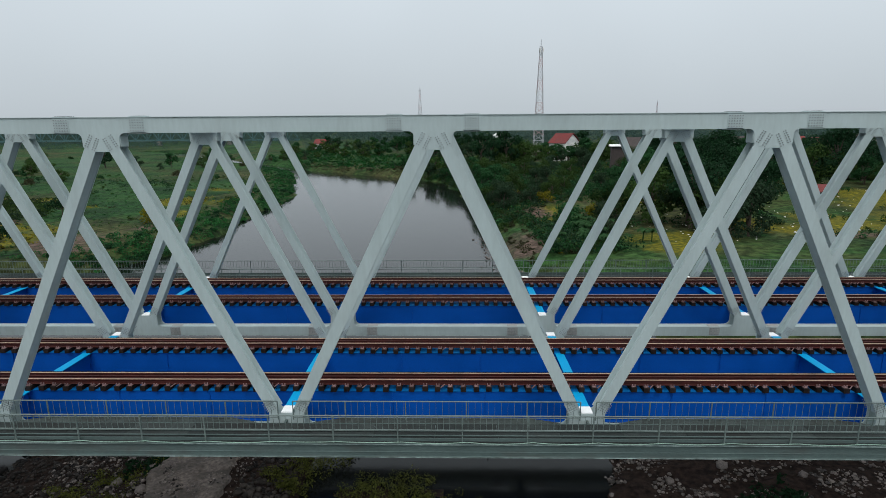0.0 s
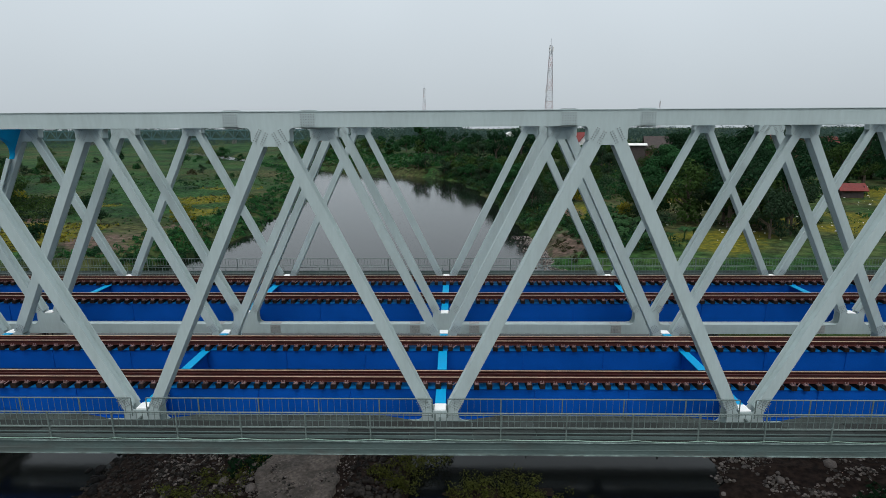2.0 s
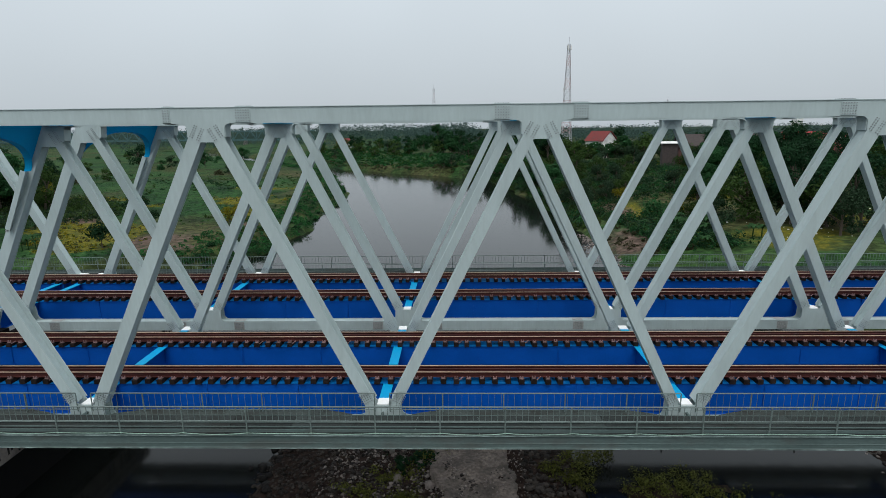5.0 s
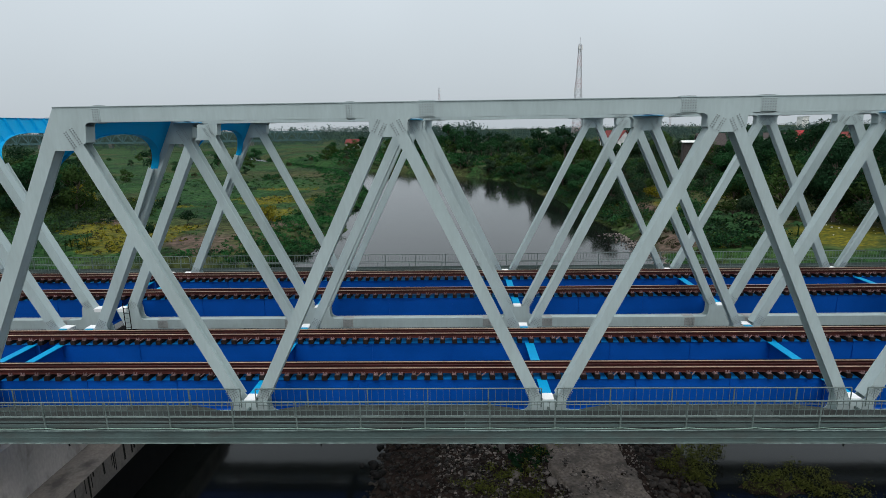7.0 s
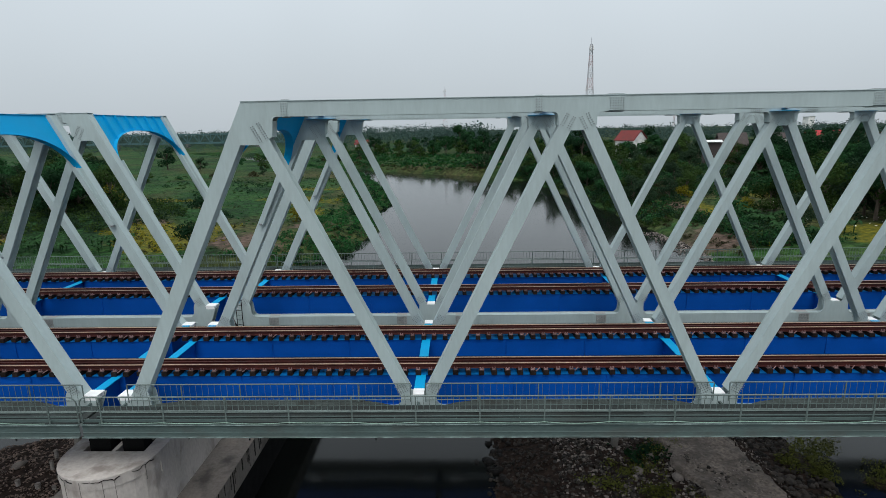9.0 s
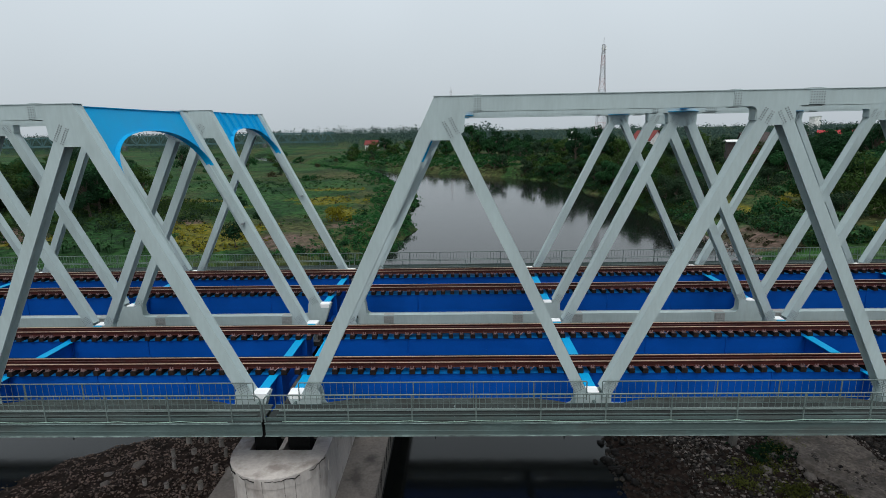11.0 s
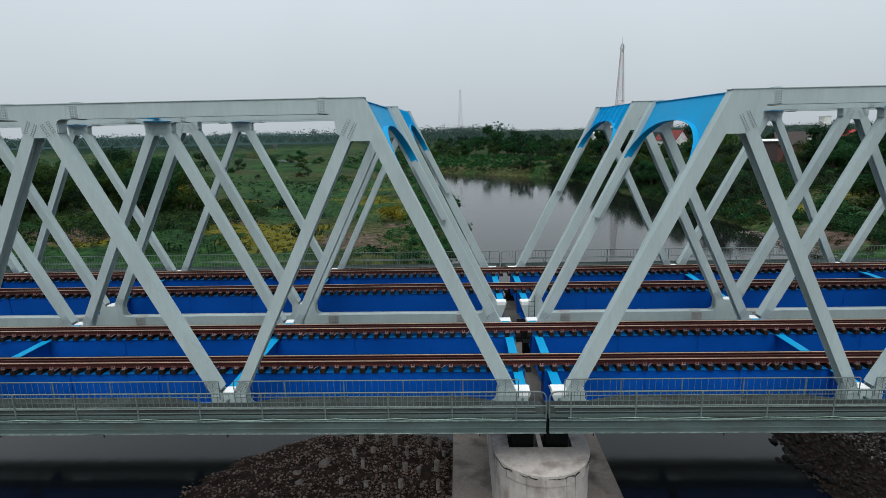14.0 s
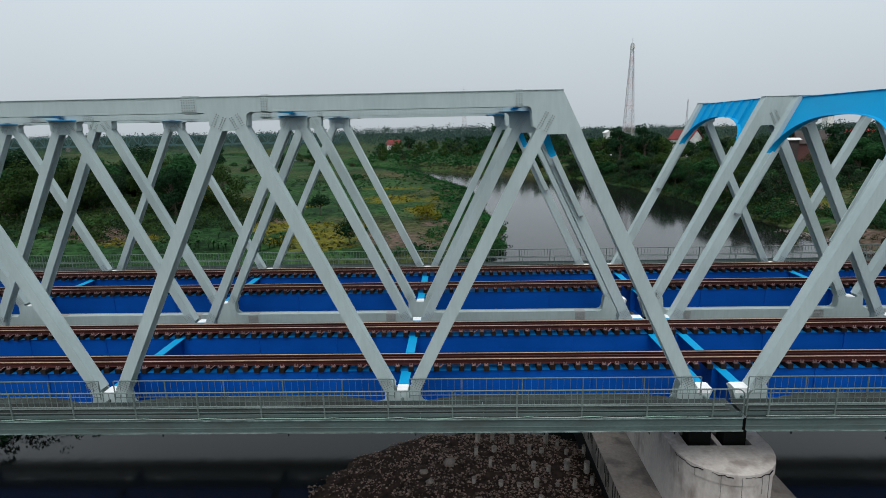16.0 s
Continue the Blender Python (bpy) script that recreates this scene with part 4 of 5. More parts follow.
def tree_kind(seed, height, spread, leaf, count, size, name="tree", label="", lobes=9, trunk=0.35, group="trees", low=0.35):
    """A tapered trunk with limbs and a ragged crown of leaf clumps."""
    rng = np.random.default_rng(seed)
    t = thing(name, label, "tree", group)
    cs, rs = [], []
    s = Shape()
    top = height * 0.62
    bend = rng.normal(size=2) * 0.05 * height
    s.tube([(0, 0, -0.6), (bend[0] * 0.3, bend[1] * 0.3, top * 0.45), (bend[0], bend[1], top)], 0.028 * height * trunk / 0.35, 7, 0.012 * height)
    for i in range(lobes):
        a = 2 * math.pi * (i + rng.random() * 0.7) / lobes * 1.6
        u = rng.random()
        z = height * (low + (0.86 - low) * (i + rng.random()) / lobes)
        q = spread * (0.25 + 0.55 * rng.random()) * (1.0 if z < 0.7 * height else 0.55)
        c = (bend[0] + q * math.cos(a), bend[1] + q * math.sin(a), z)
        cs.append(c)
        rs.append(spread * (0.30 + 0.22 * u))
        s.tube([(bend[0] * 0.6, bend[1] * 0.6, z * 0.55), ((bend[0] + c[0]) / 2, (bend[1] + c[1]) / 2, z * 0.82), c], 0.012 * height, 5, 0.003 * height)
    part("trunk", s, BARK, t)
    v, f = leaves(rng, cs, rs, count, size)
    part("crown", array_mesh("crown", v, f, leaf), leaf, t)
    return t


def plant_all(kinds, spots, single=285):
    """Puts copies of the kinds at the spots (x, y, kind, scale): the nearest as things of their own, the far rest joined by kind."""
    used = set()
    rng = random.Random(5)
    spots = sorted(spots, key=lambda q: math.hypot(q[0] - 15, q[1] + 20))
    rest = {}
    for i, (x, y, k, sc) in enumerate(spots):
        z = ground_height(x, y) - 0.1
        m = pose(x, y, z, 0, 0, rng.uniform(0, 360)) @ Matrix.Diagonal((sc, sc, sc * rng.uniform(0.9, 1.12), 1))
        t = kinds[k]
        if i < single or k not in used:
            if k in used:
                c = copy_thing(t, m)
                c.matrix_basis = m
            else:
                t.matrix_basis = m
                used.add(k)
        else:
            rest.setdefault(k, []).append(m)
    for k, ms in rest.items():
        for name in ("trunk", "crown"):
            src = [c for c in kinds[k].children if c.name.startswith(name)]
            if not src:
                continue
            me = src[0].data
            co = np.empty(len(me.vertices) * 3)
            me.vertices.foreach_get("co", co)
            co = co.reshape(-1, 3)
            if name == "crown":
                q = co.reshape(-1, 4, 3)[::4]
                mid = q.mean(1, keepdims=True)
                co = (mid + (q - mid) * 2.0).reshape(-1, 3)
                f = np.arange(len(co)).reshape(-1, 4)
            else:
                f = np.array([p.vertices[:] for p in me.polygons if len(p.vertices) == 4])
            vs = [co @ np.array(m.to_3x3()).T + np.array(m.translation) for m in ms]
            fs = [f + n * len(co) for n in range(len(ms))]
            ob = new("far_tree_" + name + "s", array_mesh("far_trees", np.concatenate(vs), np.concatenate(fs), me.materials[0]))
            tagged(ob, "farther trees of the same growth on the plain", "trees", kind="stuff")


KINDS = [
    tree_kind(1, 14, 5.5, LEAF_DARK, 3300, 0.28, label="tall dark green broadleaf tree on the river bank", lobes=13, low=0.25),
    tree_kind(2, 11, 5.0, LEAF_MID, 3000, 0.27, label="fresh green broadleaf tree on the river bank", lobes=12, low=0.2),
    tree_kind(3, 9, 4.6, LEAF_OLIVE, 2500, 0.25, label="olive green spreading tree on the bank", lobes=11, low=0.16),
    tree_kind(4, 8, 3.8, LEAF_GREY, 2300, 0.21, label="grey-green bushy tree on the slope", lobes=10, low=0.12),
    tree_kind(5, 4.0, 3.0, LEAF_DARK, 1000, 0.20, label="small flat-crowned dark tree on the meadow", lobes=7, low=0.62, trunk=0.4),
    tree_kind(6, 3.6, 2.6, LEAF_YELLOW, 1000, 0.20, label="yellow blossoming bush on the meadow", lobes=8, low=0.15),
    tree_kind(7, 3.2, 3.2, LEAF_MID, 1100, 0.22, label="round green bush near the river", lobes=8, low=0.12),
    tree_kind(8, 2.8, 3.0, LEAF_DRY, 1000, 0.20, label="dry brown bush on the bank", lobes=8, low=0.12),
]


def banana(seed):
    """A banana plant: a soft stem and long arching leaves."""
    rng = random.Random(seed)
    t = thing("banana_plant", "banana plant with long arching pale green leaves", "banana plant", "banana plants")
    part("stem", Shape().tube([(0, 0, -0.3), (0.03, 0, 1.0), (0, 0.05, 1.9)], 0.16, 7, 0.08), LEAF_BANANA, t)
    for i in range(9):
        a = 2 * math.pi * i / 9 + rng.uniform(-0.3, 0.3)
        up, out, w = rng.uniform(0.9, 1.7), rng.uniform(1.0, 1.7), rng.uniform(0.24, 0.36)
        vs, fs = [], []
        d, q = Vector((math.cos(a), math.sin(a), 0)), Vector((-math.sin(a), math.cos(a), 0))
        for k in range(7):
            u = k / 6
            c = d * out * u + Vector((0, 0, 1.85 + up * (1.9 * u - 1.75 * u * u)))
            ww = w * math.sin(math.pi * min(0.96, 0.12 + 0.86 * u)) ** 0.7
            vs += [c - q * ww - Vector((0, 0, 0.25 * ww)), c, c + q * ww - Vector((0, 0, 0.25 * ww))]
        for k in range(6):
            fs += [(3 * k, 3 * k + 1, 3 * k + 4, 3 * k + 3), (3 * k + 1, 3 * k + 2, 3 * k + 5, 3 * k + 4)]
        part("leaf", Shape().add(vs, fs), LEAF_BANANA, t)
    return t


KINDS.append(banana(3))
rng_ = random.Random(21)
spots = [(-39.3, 91.5, 4, 1.0), (-16.8, 86, 5, 1.0), (-27.2, 60.5, 4, 0.9), (-52, 268, 6, 2.0), (-31, 82, 4, 0.6), (-70, 108, 5, 1.2), (15.5, 330, 1, 1.55)]
for i in range(36):
    spots.append((-47 + rng_.uniform(-9, 9), 60 + rng_.uniform(-2.5, 5), 8, rng_.uniform(0.5, 0.75)))
for x, y in ((74, 92), (76, 95), (60, 72), (63, 74), (70, 62), (67, 88), (82, 110), (62, 58), (64, 62), (66, 66), (61, 66), (68, 72), (64, 70), (88, 118), (92, 124)):
    for j in range(3):
        spots.append((x + rng_.uniform(-3, 3), y + rng_.uniform(-3, 3), 8, rng_.uniform(0.55, 0.95)))
# the wooded hill on the meadow side
for i in range(58):
    a, r = rng_.uniform(0, 6.28), rng_.random() ** 0.5
    spots.append((-93 + 32 * r * math.cos(a), 97 + 21 * r * math.sin(a), rng_.choice((1, 2, 2, 3, 3, 3, 0)), rng_.uniform(0.75, 1.1)))
# the wooded right bank
for i in range(330):
    y = rng_.uniform(58, 330)
    e = rng_.random() ** 1.3 * 150
    x = bank(BANK_R, min(y, 290)) + 5 + e
    if 70 < x < 132 and y < 96 or (x < 58 and y < 85):
        continue
    if abs(x - 98) < 7 and 146 < y < 168 or abs(x - 119) < 7 and 100 < y < 133:
        continue
    if y > 172 and e < 70 and rng_.random() < 0.85:
        continue
    if abs(x - 90) < 9 and 108 < y < 134:
        continue
    k = rng_.choice((6, 7, 3, 6, 5, 2)) if e < 14 else rng_.choice((7, 3, 2, 3, 2)) if e < 30 else rng_.choice((0, 1, 1, 2, 2, 3, 3, 3))
    spots.append((x, y, k, rng_.uniform(0.7, 1.0) * (0.75 if e < 30 else 1.0)))
for x, y, k, sc in ((80, 68, 0, 0.95), (84, 73, 3, 1.3), (77, 75, 2, 1.1), (81, 72, 3, 1.2), (88, 80, 0, 0.9), (93, 84, 1, 1.0), (72, 82, 1, 0.9), (130, 78, 1, 1.0), (140, 90, 0, 1.1), (120, 104, 2, 1.1), (112, 108, 0, 0.9), (104, 100, 1, 0.9), (96, 98, 3, 1.1), (66, 66, 3, 0.8), (63, 80, 6, 1.2), (150, 84, 0, 1.0), (158, 96, 1, 1.2), (83, 214, 1, 0.72), (87, 212, 3, 0.85), (90, 215, 1, 0.7), (96, 214, 3, 0.85), (80, 212, 2, 0.8), (86, 219, 1, 0.8), (93, 216, 3, 1.0), (99, 221, 1, 0.8), (81, 58, 3, 0.9), (85, 60, 3, 1.0), (88, 66, 0, 0.8), (83, 64, 2, 1.0)):
    spots.append((x, y, k, sc))
for i in range(26):
    y = rng_.uniform(92, 176)
    spots.append((bank(BANK_R, y) + rng_.uniform(5, 18), y, rng_.choice((3, 3, 2, 7)), rng_.uniform(0.5, 0.85)))
for i in range(34):
    x, y = rng_.uniform(52, 108), rng_.uniform(196, 250)
    if not 74 < x < 99:
        spots.append((x, y, rng_.choice((3, 3, 0, 2)), rng_.uniform(0.85, 1.1)))
for x, y, k, sc in ((60, 246, 3, 1.25), (63, 243, 1, 1.0), (66, 247, 3, 1.2), (70, 240, 2, 1.0), (57, 240, 2, 1.1)):
    spots.append((x, y, k, sc))
for i in range(30):
    x, y = rng_.uniform(88, 175), rng_.uniform(97, 135)
    spots.append((x, y, rng_.choice((0, 0, 1, 1, 2)), rng_.uniform(0.75, 1.05)))
# trees round the far edge of the meadow
for i in range(110):
    y = rng_.uniform(140, 420)
    x = -rng_.uniform(110, 330) if y < 330 else rng_.uniform(-60, 60)
    if y > 200 and x < -100 and rng_.random() < 0.75:
        continue
    spots.append((x, y, rng_.choice((0, 1, 2, 6)), rng_.uniform(0.55, 0.9)))
for i in range(46):
    x = rng_.uniform(-60, 60)
    spots.append((x, rng_.uniform(255, 420), rng_.choice((6, 6, 3, 2, 7)), rng_.uniform(0.45, 0.75)))
for i in range(34):
    x, y = rng_.uniform(-150, -45), rng_.uniform(150, 300)
    spots.append((x, y, rng_.choice((6, 6, 3, 2, 7, 1)), rng_.uniform(0.4, 0.8)))
for i in range(44):
    y = rng_.uniform(95, 205)
    spots.append((bank(BANK_R, y) + rng_.uniform(2.5, 9), y, rng_.choice((3, 2, 7, 1, 3)), rng_.uniform(0.5, 0.8)))
plant_all(KINDS, [q for q in spots if river_depth(q[0], q[1]) < -1.0])


def scatter(name, label, category, leaf, seed, count, place, size, leaves_each, leaf_size, flat=0.6):
    """Low growth that nobody could count, as one object: small clumps of leaves on the ground."""
    rng = np.random.default_rng(seed)
    vs, fs, k, made = [], [], 0, 0
    for i in range(count * 6):
        if made >= count:
            break
        x, y = place(rng)
        d = river_depth(x, y)
        if d > 0.3 or (((x - 80) / 13) ** 2 + ((y - 61) / 8) ** 2 < 1 and rng.random() < 0.9) or (66 < x < 132 and 53 < y < 94 and rng.random() < 0.93) or (((x - 63) / 7) ** 2 + ((y - 88) / 9) ** 2 < 1 and rng.random() < 0.85):
            continue
        r = rng.uniform(*size)
        z = ground_height(x, y)
        cs = [(x + rng.normal() * r * 0.5, y + rng.normal() * r * 0.5, z + r * u) for u in (0.2, 0.45, 0.7)]
        v, f = leaves(rng, cs, [r * 0.7, r * 0.6, r * 0.45], leaves_each, leaf_size * (0.7 + 0.5 * rng.random()), flat)
        vs.append(v)
        fs.append(f + k)
        k += len(v)
        made += 1
    ob = new(name, array_mesh(name, np.concatenate(vs), np.concatenate(fs), leaf))
    return tagged(ob, label, category, kind="stuff")


def right_bank(rng):
    y = 56 + 135 * rng.random() ** 1.4
    return bank(BANK_R, y) + (6.0 if y < 85 else 1.5) + 75 * rng.random() ** 1.7, y


def right_edge(rng):
    y = 55 + 215 * rng.random()
    return bank(BANK_R, y) + 1.5 + rng.random() * 7, y


def wet_edge(rng):
    y = 82 + 108 * rng.random()
    return bank(BANK_R, y) + rng.random() ** 1.3 * 6, y


def left_edge(rng):
    y = 55 + 210 * rng.random() ** 1.3
    return bank(BANK_L, y) - rng.random() ** 1.6 * 12, y


def meadow(rng):
    y = 54 + 150 * rng.random() ** 1.5
    return bank(BANK_L, y) - 1 - rng.random() * (75 + 0.3 * y), y


def tufted(rng):
    """Bushes that gather in loose rows and groups on the meadow."""
    for i in range(40):
        x, y = meadow(rng)
        if wobble(x, y * 2.2, 0.03, 15.0) > 0.12:
            break
    return x, y


def flowery(rng):
    for i in range(60):
        x, y = meadow(rng)
        if zones(x, y)[0] > 0.35:
            break
    return x, y


def hill(rng):
    a, r = rng.uniform(0, 6.28), rng.random() ** 0.5
    return -84 + 40 * r * math.cos(a), 90 + 26 * r * math.sin(a)


def bend(rng):
    x = rng.uniform(-75, 45)
    y = np.interp(-x, [-b for a, b in BANK_R[4:]], [a for a, b in BANK_R[4:]])
    return x + rng.random() * 25, y + 1.5 + rng.random() ** 1.5 * 75


scatter("bank_scrub", "dense dark green scrub on the river bank", "scrub", LEAF_DARK, 31, 600, right_bank, (0.7, 2.0), 70, 0.20)
scatter("bank_scrub", "fresh green scrub on the river bank", "scrub", LEAF_MID, 32, 700, right_bank, (0.6, 1.8), 70, 0.19)
scatter("bank_scrub", "olive scrub and creepers on the bank", "scrub", LEAF_OLIVE, 33, 700, right_bank, (0.5, 1.6), 60, 0.18)
scatter("bank_scrub", "grey-green twiggy scrub on the bank", "scrub", LEAF_GREY, 45, 800, right_bank, (0.6, 1.9), 60, 0.18)
scatter("bank_scrub", "light green shoots and climbers over the bank", "scrub", LEAF_FRESH, 85, 330, right_bank, (0.5, 1.7), 55, 0.17)
scatter("dry_scrub", "dry brown scrub scattered over the bank", "scrub", LEAF_DRY, 86, 300, right_bank, (0.5, 1.5), 50, 0.17)
scatter("dry_scrub", "dry brown scrub along the waterside", "scrub", LEAF_DRY, 34, 420, right_edge, (0.3, 0.9), 55, 0.16)
scatter("bank_scrub", "olive growth hanging over the waterside", "scrub", LEAF_OLIVE, 47, 520, wet_edge, (0.4, 1.1), 50, 0.16)
scatter("bank_scrub", "grey-green growth along the waterside", "scrub", LEAF_GREY, 48, 420, wet_edge, (0.4, 1.2), 50, 0.17)
scatter("blossom", "yellow flowering weeds on the bank", "weeds", LEAF_YELLOW, 35, 130, right_bank, (0.4, 1.0), 45, 0.13)
scatter("waterside_growth", "green growth hanging over the meadow shore", "scrub", LEAF_DARK, 36, 190, left_edge, (0.4, 1.1), 60, 0.18)
scatter("waterside_growth", "light green reeds along the meadow shore", "reeds", LEAF_MID, 46, 420, left_edge, (0.4, 1.1), 55, 0.16)
scatter("waterside_growth", "fresh green reeds along the meadow shore", "reeds", LEAF_FRESH, 37, 420, left_edge, (0.4, 1.1), 55, 0.16)
scatter("bend_growth", "bright green growth on the bend of the river", "scrub", LEAF_FRESH, 41, 1000, bend, (0.5, 1.3), 44, 0.26)
scatter("bend_growth", "dark green growth on the bend of the river", "scrub", LEAF_DARK, 42, 180, bend, (0.6, 1.9), 44, 0.28)
scatter("bend_growth", "olive tufts on the open land behind the bend", "scrub", LEAF_OLIVE, 44, 240, bend, (0.5, 1.5), 44, 0.26)
scatter("hill_scrub", "olive scrub round the wooded hill", "scrub", LEAF_OLIVE, 38, 500, hill, (0.8, 2.4), 60, 0.24)
scatter("hill_scrub", "grey-green scrub round the wooded hill", "scrub", LEAF_GREY, 39, 320, hill, (0.8, 2.2), 60, 0.22)
scatter("meadow_weeds", "low green weeds all over the meadow", "weeds", LEAF_MID, 40, 1300, meadow, (0.12, 0.40), 14, 0.12, 0.4)
scatter("meadow_scrub", "dark low bushes dotted over the meadow", "scrub", LEAF_DARK, 81, 190, tufted, (0.4, 1.3), 60, 0.15)
scatter("meadow_scrub", "olive low bushes dotted over the meadow", "scrub", LEAF_OLIVE, 82, 210, tufted, (0.3, 1.0), 50, 0.14)
scatter("meadow_blossom", "tufts of yellow flowers on the meadow", "weeds", LEAF_YELLOW, 83, 330, flowery, (0.2, 0.6), 34, 0.10, 0.5)
scatter("meadow_weeds", "brownish dry tufts among the flowers", "weeds", LEAF_DRY, 84, 260, flowery, (0.2, 0.6), 30, 0.11, 0.5)
scatter("meadow_weeds", "olive tufts of grass over the meadow", "weeds", LEAF_OLIVE, 43, 700, meadow, (0.12, 0.34), 12, 0.12, 0.4)


def far_woods():
    """Woods towards the horizon, as many ragged crowns in one object."""
    rng = np.random.default_rng(8)
    vs, fs, k = [], [], 0
    for i in range(2700):
        y = 330 + 900 * rng.random() ** 1.15
        x = rng.uniform(-0.95, 1.05) * (y + 60)
        if x < -70 - 0.1 * (y - 330) and y < 480 and rng.random() < 0.985:
            continue
        if abs(x) < 130 and y < 480 and rng.random() < 0.6 or river_depth(x, y) > -6:
            continue
        h = rng.uniform(3.5, 8) if y < 480 else rng.uniform(5, 9) if x < -60 and y < 640 else rng.uniform(16, 22) if x < 40 else rng.uniform(10, 16 + 5 * wobble(x, y, 0.006, 2.0))
        z = ground_height(x, y)
        sp = h * rng.uniform(0.6, 1.0)
        cs = [(x + rng.normal() * sp * 0.6, y + rng.normal() * sp * 0.6, z + h * u) for u in (0.15, 0.38, 0.58, 0.78)]
        n = 150 if y < 750 else 80
        v, f = leaves(rng, cs, [sp * 0.6, sp * 0.6, sp * 0.5, sp * 0.32], n, h * 0.052)
        vs.append(v)
        fs.append(f + k)
        k += len(v)
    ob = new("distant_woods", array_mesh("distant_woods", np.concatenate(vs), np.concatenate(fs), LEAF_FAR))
    tagged(ob, "green woods along the horizon with haze tinted into the leaves", "woods", kind="stuff")


far_woods()


# ---- towers ----
def lattice_tower(x, y, base, top, w0, w1, label, dishes):
    t = thing("radio_tower", label, "radio tower", "radio towers", (x, y, base))
    h = top - base
    n = max(6, int(h / 3.2))

    def corner(u, i):
        w = w0 + (w1 - w0) * u
        return (w / 2 * (-1, 1, 1, -1)[i], w / 2 * (-1, -1, 1, 1)[i], h * u)
    th = max(0.09, h * 0.0019)
    for i in range(4):
        part("leg", Shape().bar(corner(0, i), corner(1, i), th * 1.5, th * 1.5, up=(0, 1, 0)), TOWER, t)
    for k in range(n):
        s = Shape()
        a, b = k / n, (k + 1) / n
        for i in range(4):
            j = (i + 1) % 4
            s.bar(corner(a, i), corner(b, j), th, th)
            s.bar(corner(a, j), corner(b, i), th, th)
            s.bar(corner(b, i), corner(b, j), th, th)
        tagged(part("bracing", s, TOWERRED if k % 4 < 2 else TOWER, t), kind="stuff")
    part("mast", Shape().tube([(0, 0, h), (0, 0, h * 1.06)], th), TOWER, t)
    for u, a in dishes:
        w = (w0 + (w1 - w0) * u) / 2 + 0.5
        part("antenna", Shape().box(w * math.cos(a) - 0.3, w * math.cos(a) + 0.3, w * math.sin(a) - 0.3, w * math.sin(a) + 0.3, h * u - 1.2, h * u + 1.2), WALLW, t)


lattice_tower(93.4, 324, -7, 57.0, 6.5, 1.3, "tall lattice radio tower of faded red and grey steel", ((0.97, 0), (0.97, 2.1), (0.97, 4.2), (0.95, 1.0), (0.72, 0.5), (0.6, 2.6)))
lattice_tower(-0.7, 690, -7, 57.5, 7.5, 1.5, "distant lattice radio mast", ((0.97, 0), (0.96, 2.6), (0.8, 1.0)))
lattice_tower(421, 1050, -7, 55, 4.0, 1.0, "thin and very distant radio mast", ((0.95, 0),))


# ---- houses ----
def house(name, x, y, w, d, wall_h, roof_h, turn, roof, label, wall=None):
    z = ground_height(x, y) - 0.2
    h = thing(name, label, "house", "houses beyond the trees")
    h.matrix_basis = pose(x, y, z, 0, 0, turn)
    part("wall", Shape().prism([(-w / 2, 0), (w / 2, 0), (w / 2, wall_h), (0, wall_h + roof_h * 0.93), (-w / 2, wall_h)], -d / 2, d / 2), wall or WALLW, h)
    r = Shape()
    for q in (-1, 1):
        r.bar((q * (w / 4 + 0.3), -d / 2 - 0.6, wall_h + roof_h / 2 - 0.12), (q * (w / 4 + 0.3), d / 2 + 0.6, wall_h + roof_h / 2 - 0.12),
              math.hypot(w / 2 + 0.7, roof_h), 0.16, up=(q * roof_h, 0, w / 2))
    part("roof", r, roof, h)
    for q in (-1, 1):
        win = part("window", Shape().box(q * w * 0.25 - 0.5, q * w * 0.25 + 0.5, -d / 2 - 0.03, -d / 2 + 0.02, 1.0, 2.4), DARKGLASS, h)
    part("door", Shape().box(-0.5, 0.5, -d / 2 - 0.03, -d / 2 + 0.02, 0.0, 2.2), ROOFDARK, h)


house("house", 91.5, 233, 8.4, 10.6, 8.6, 4.0, 30, ROOF, "white gabled house with a red tiled roof among trees")
house("house", 63.5, 257, 3.4, 3.6, 11.5, 1.0, 10, WALLW, "narrow white block house behind the trees")
house("house", 123, 130, 6, 8, 5.6, 2.6, 70, ROOF, "pale house with a dull red roof among trees")
house("house", 101.5, 162, 6.5, 7.5, 6.6, 3.6, 80, ROOFDARK, "tall dull red house with a dark sheet roof", REDWALL)
house("house", 94.5, 160, 3, 4.6, 7.6, 0.4, 80, WALLW, "dark shed with a pale sheet roof beside the red house", ROOFDARK)
house("house", 231, 318, 10, 19, 5.2, 4.6, 60, ROOFBRIGHT, "house with a bright red sheet roof")
rng_h = random.Random(4)
for i in range(9):
    house("house", rng_h.uniform(215, 350), rng_h.uniform(290, 390), rng_h.uniform(8, 11), rng_h.uniform(9, 14), rng_h.uniform(5.0, 7.5), rng_h.uniform(2.6, 3.6),
          rng_h.uniform(60, 110), rng_h.choice((ROOF, ROOF, ROOFDARK)), "red-roofed village house beyond the trees")
house("house", -58, 402, 8, 9, 4.2, 3, 85, ROOF, "distant house with a red roof")
house("house", 116, 93, 3, 4, 1.7, 1.0, 80, ROOF, "small dark field hut with a dull red roof", ROOFDARK)
house("house", 455, 700, 9, 9, 21.5, 0.8, 10, GREYWALL, "distant grey apartment block on the horizon")


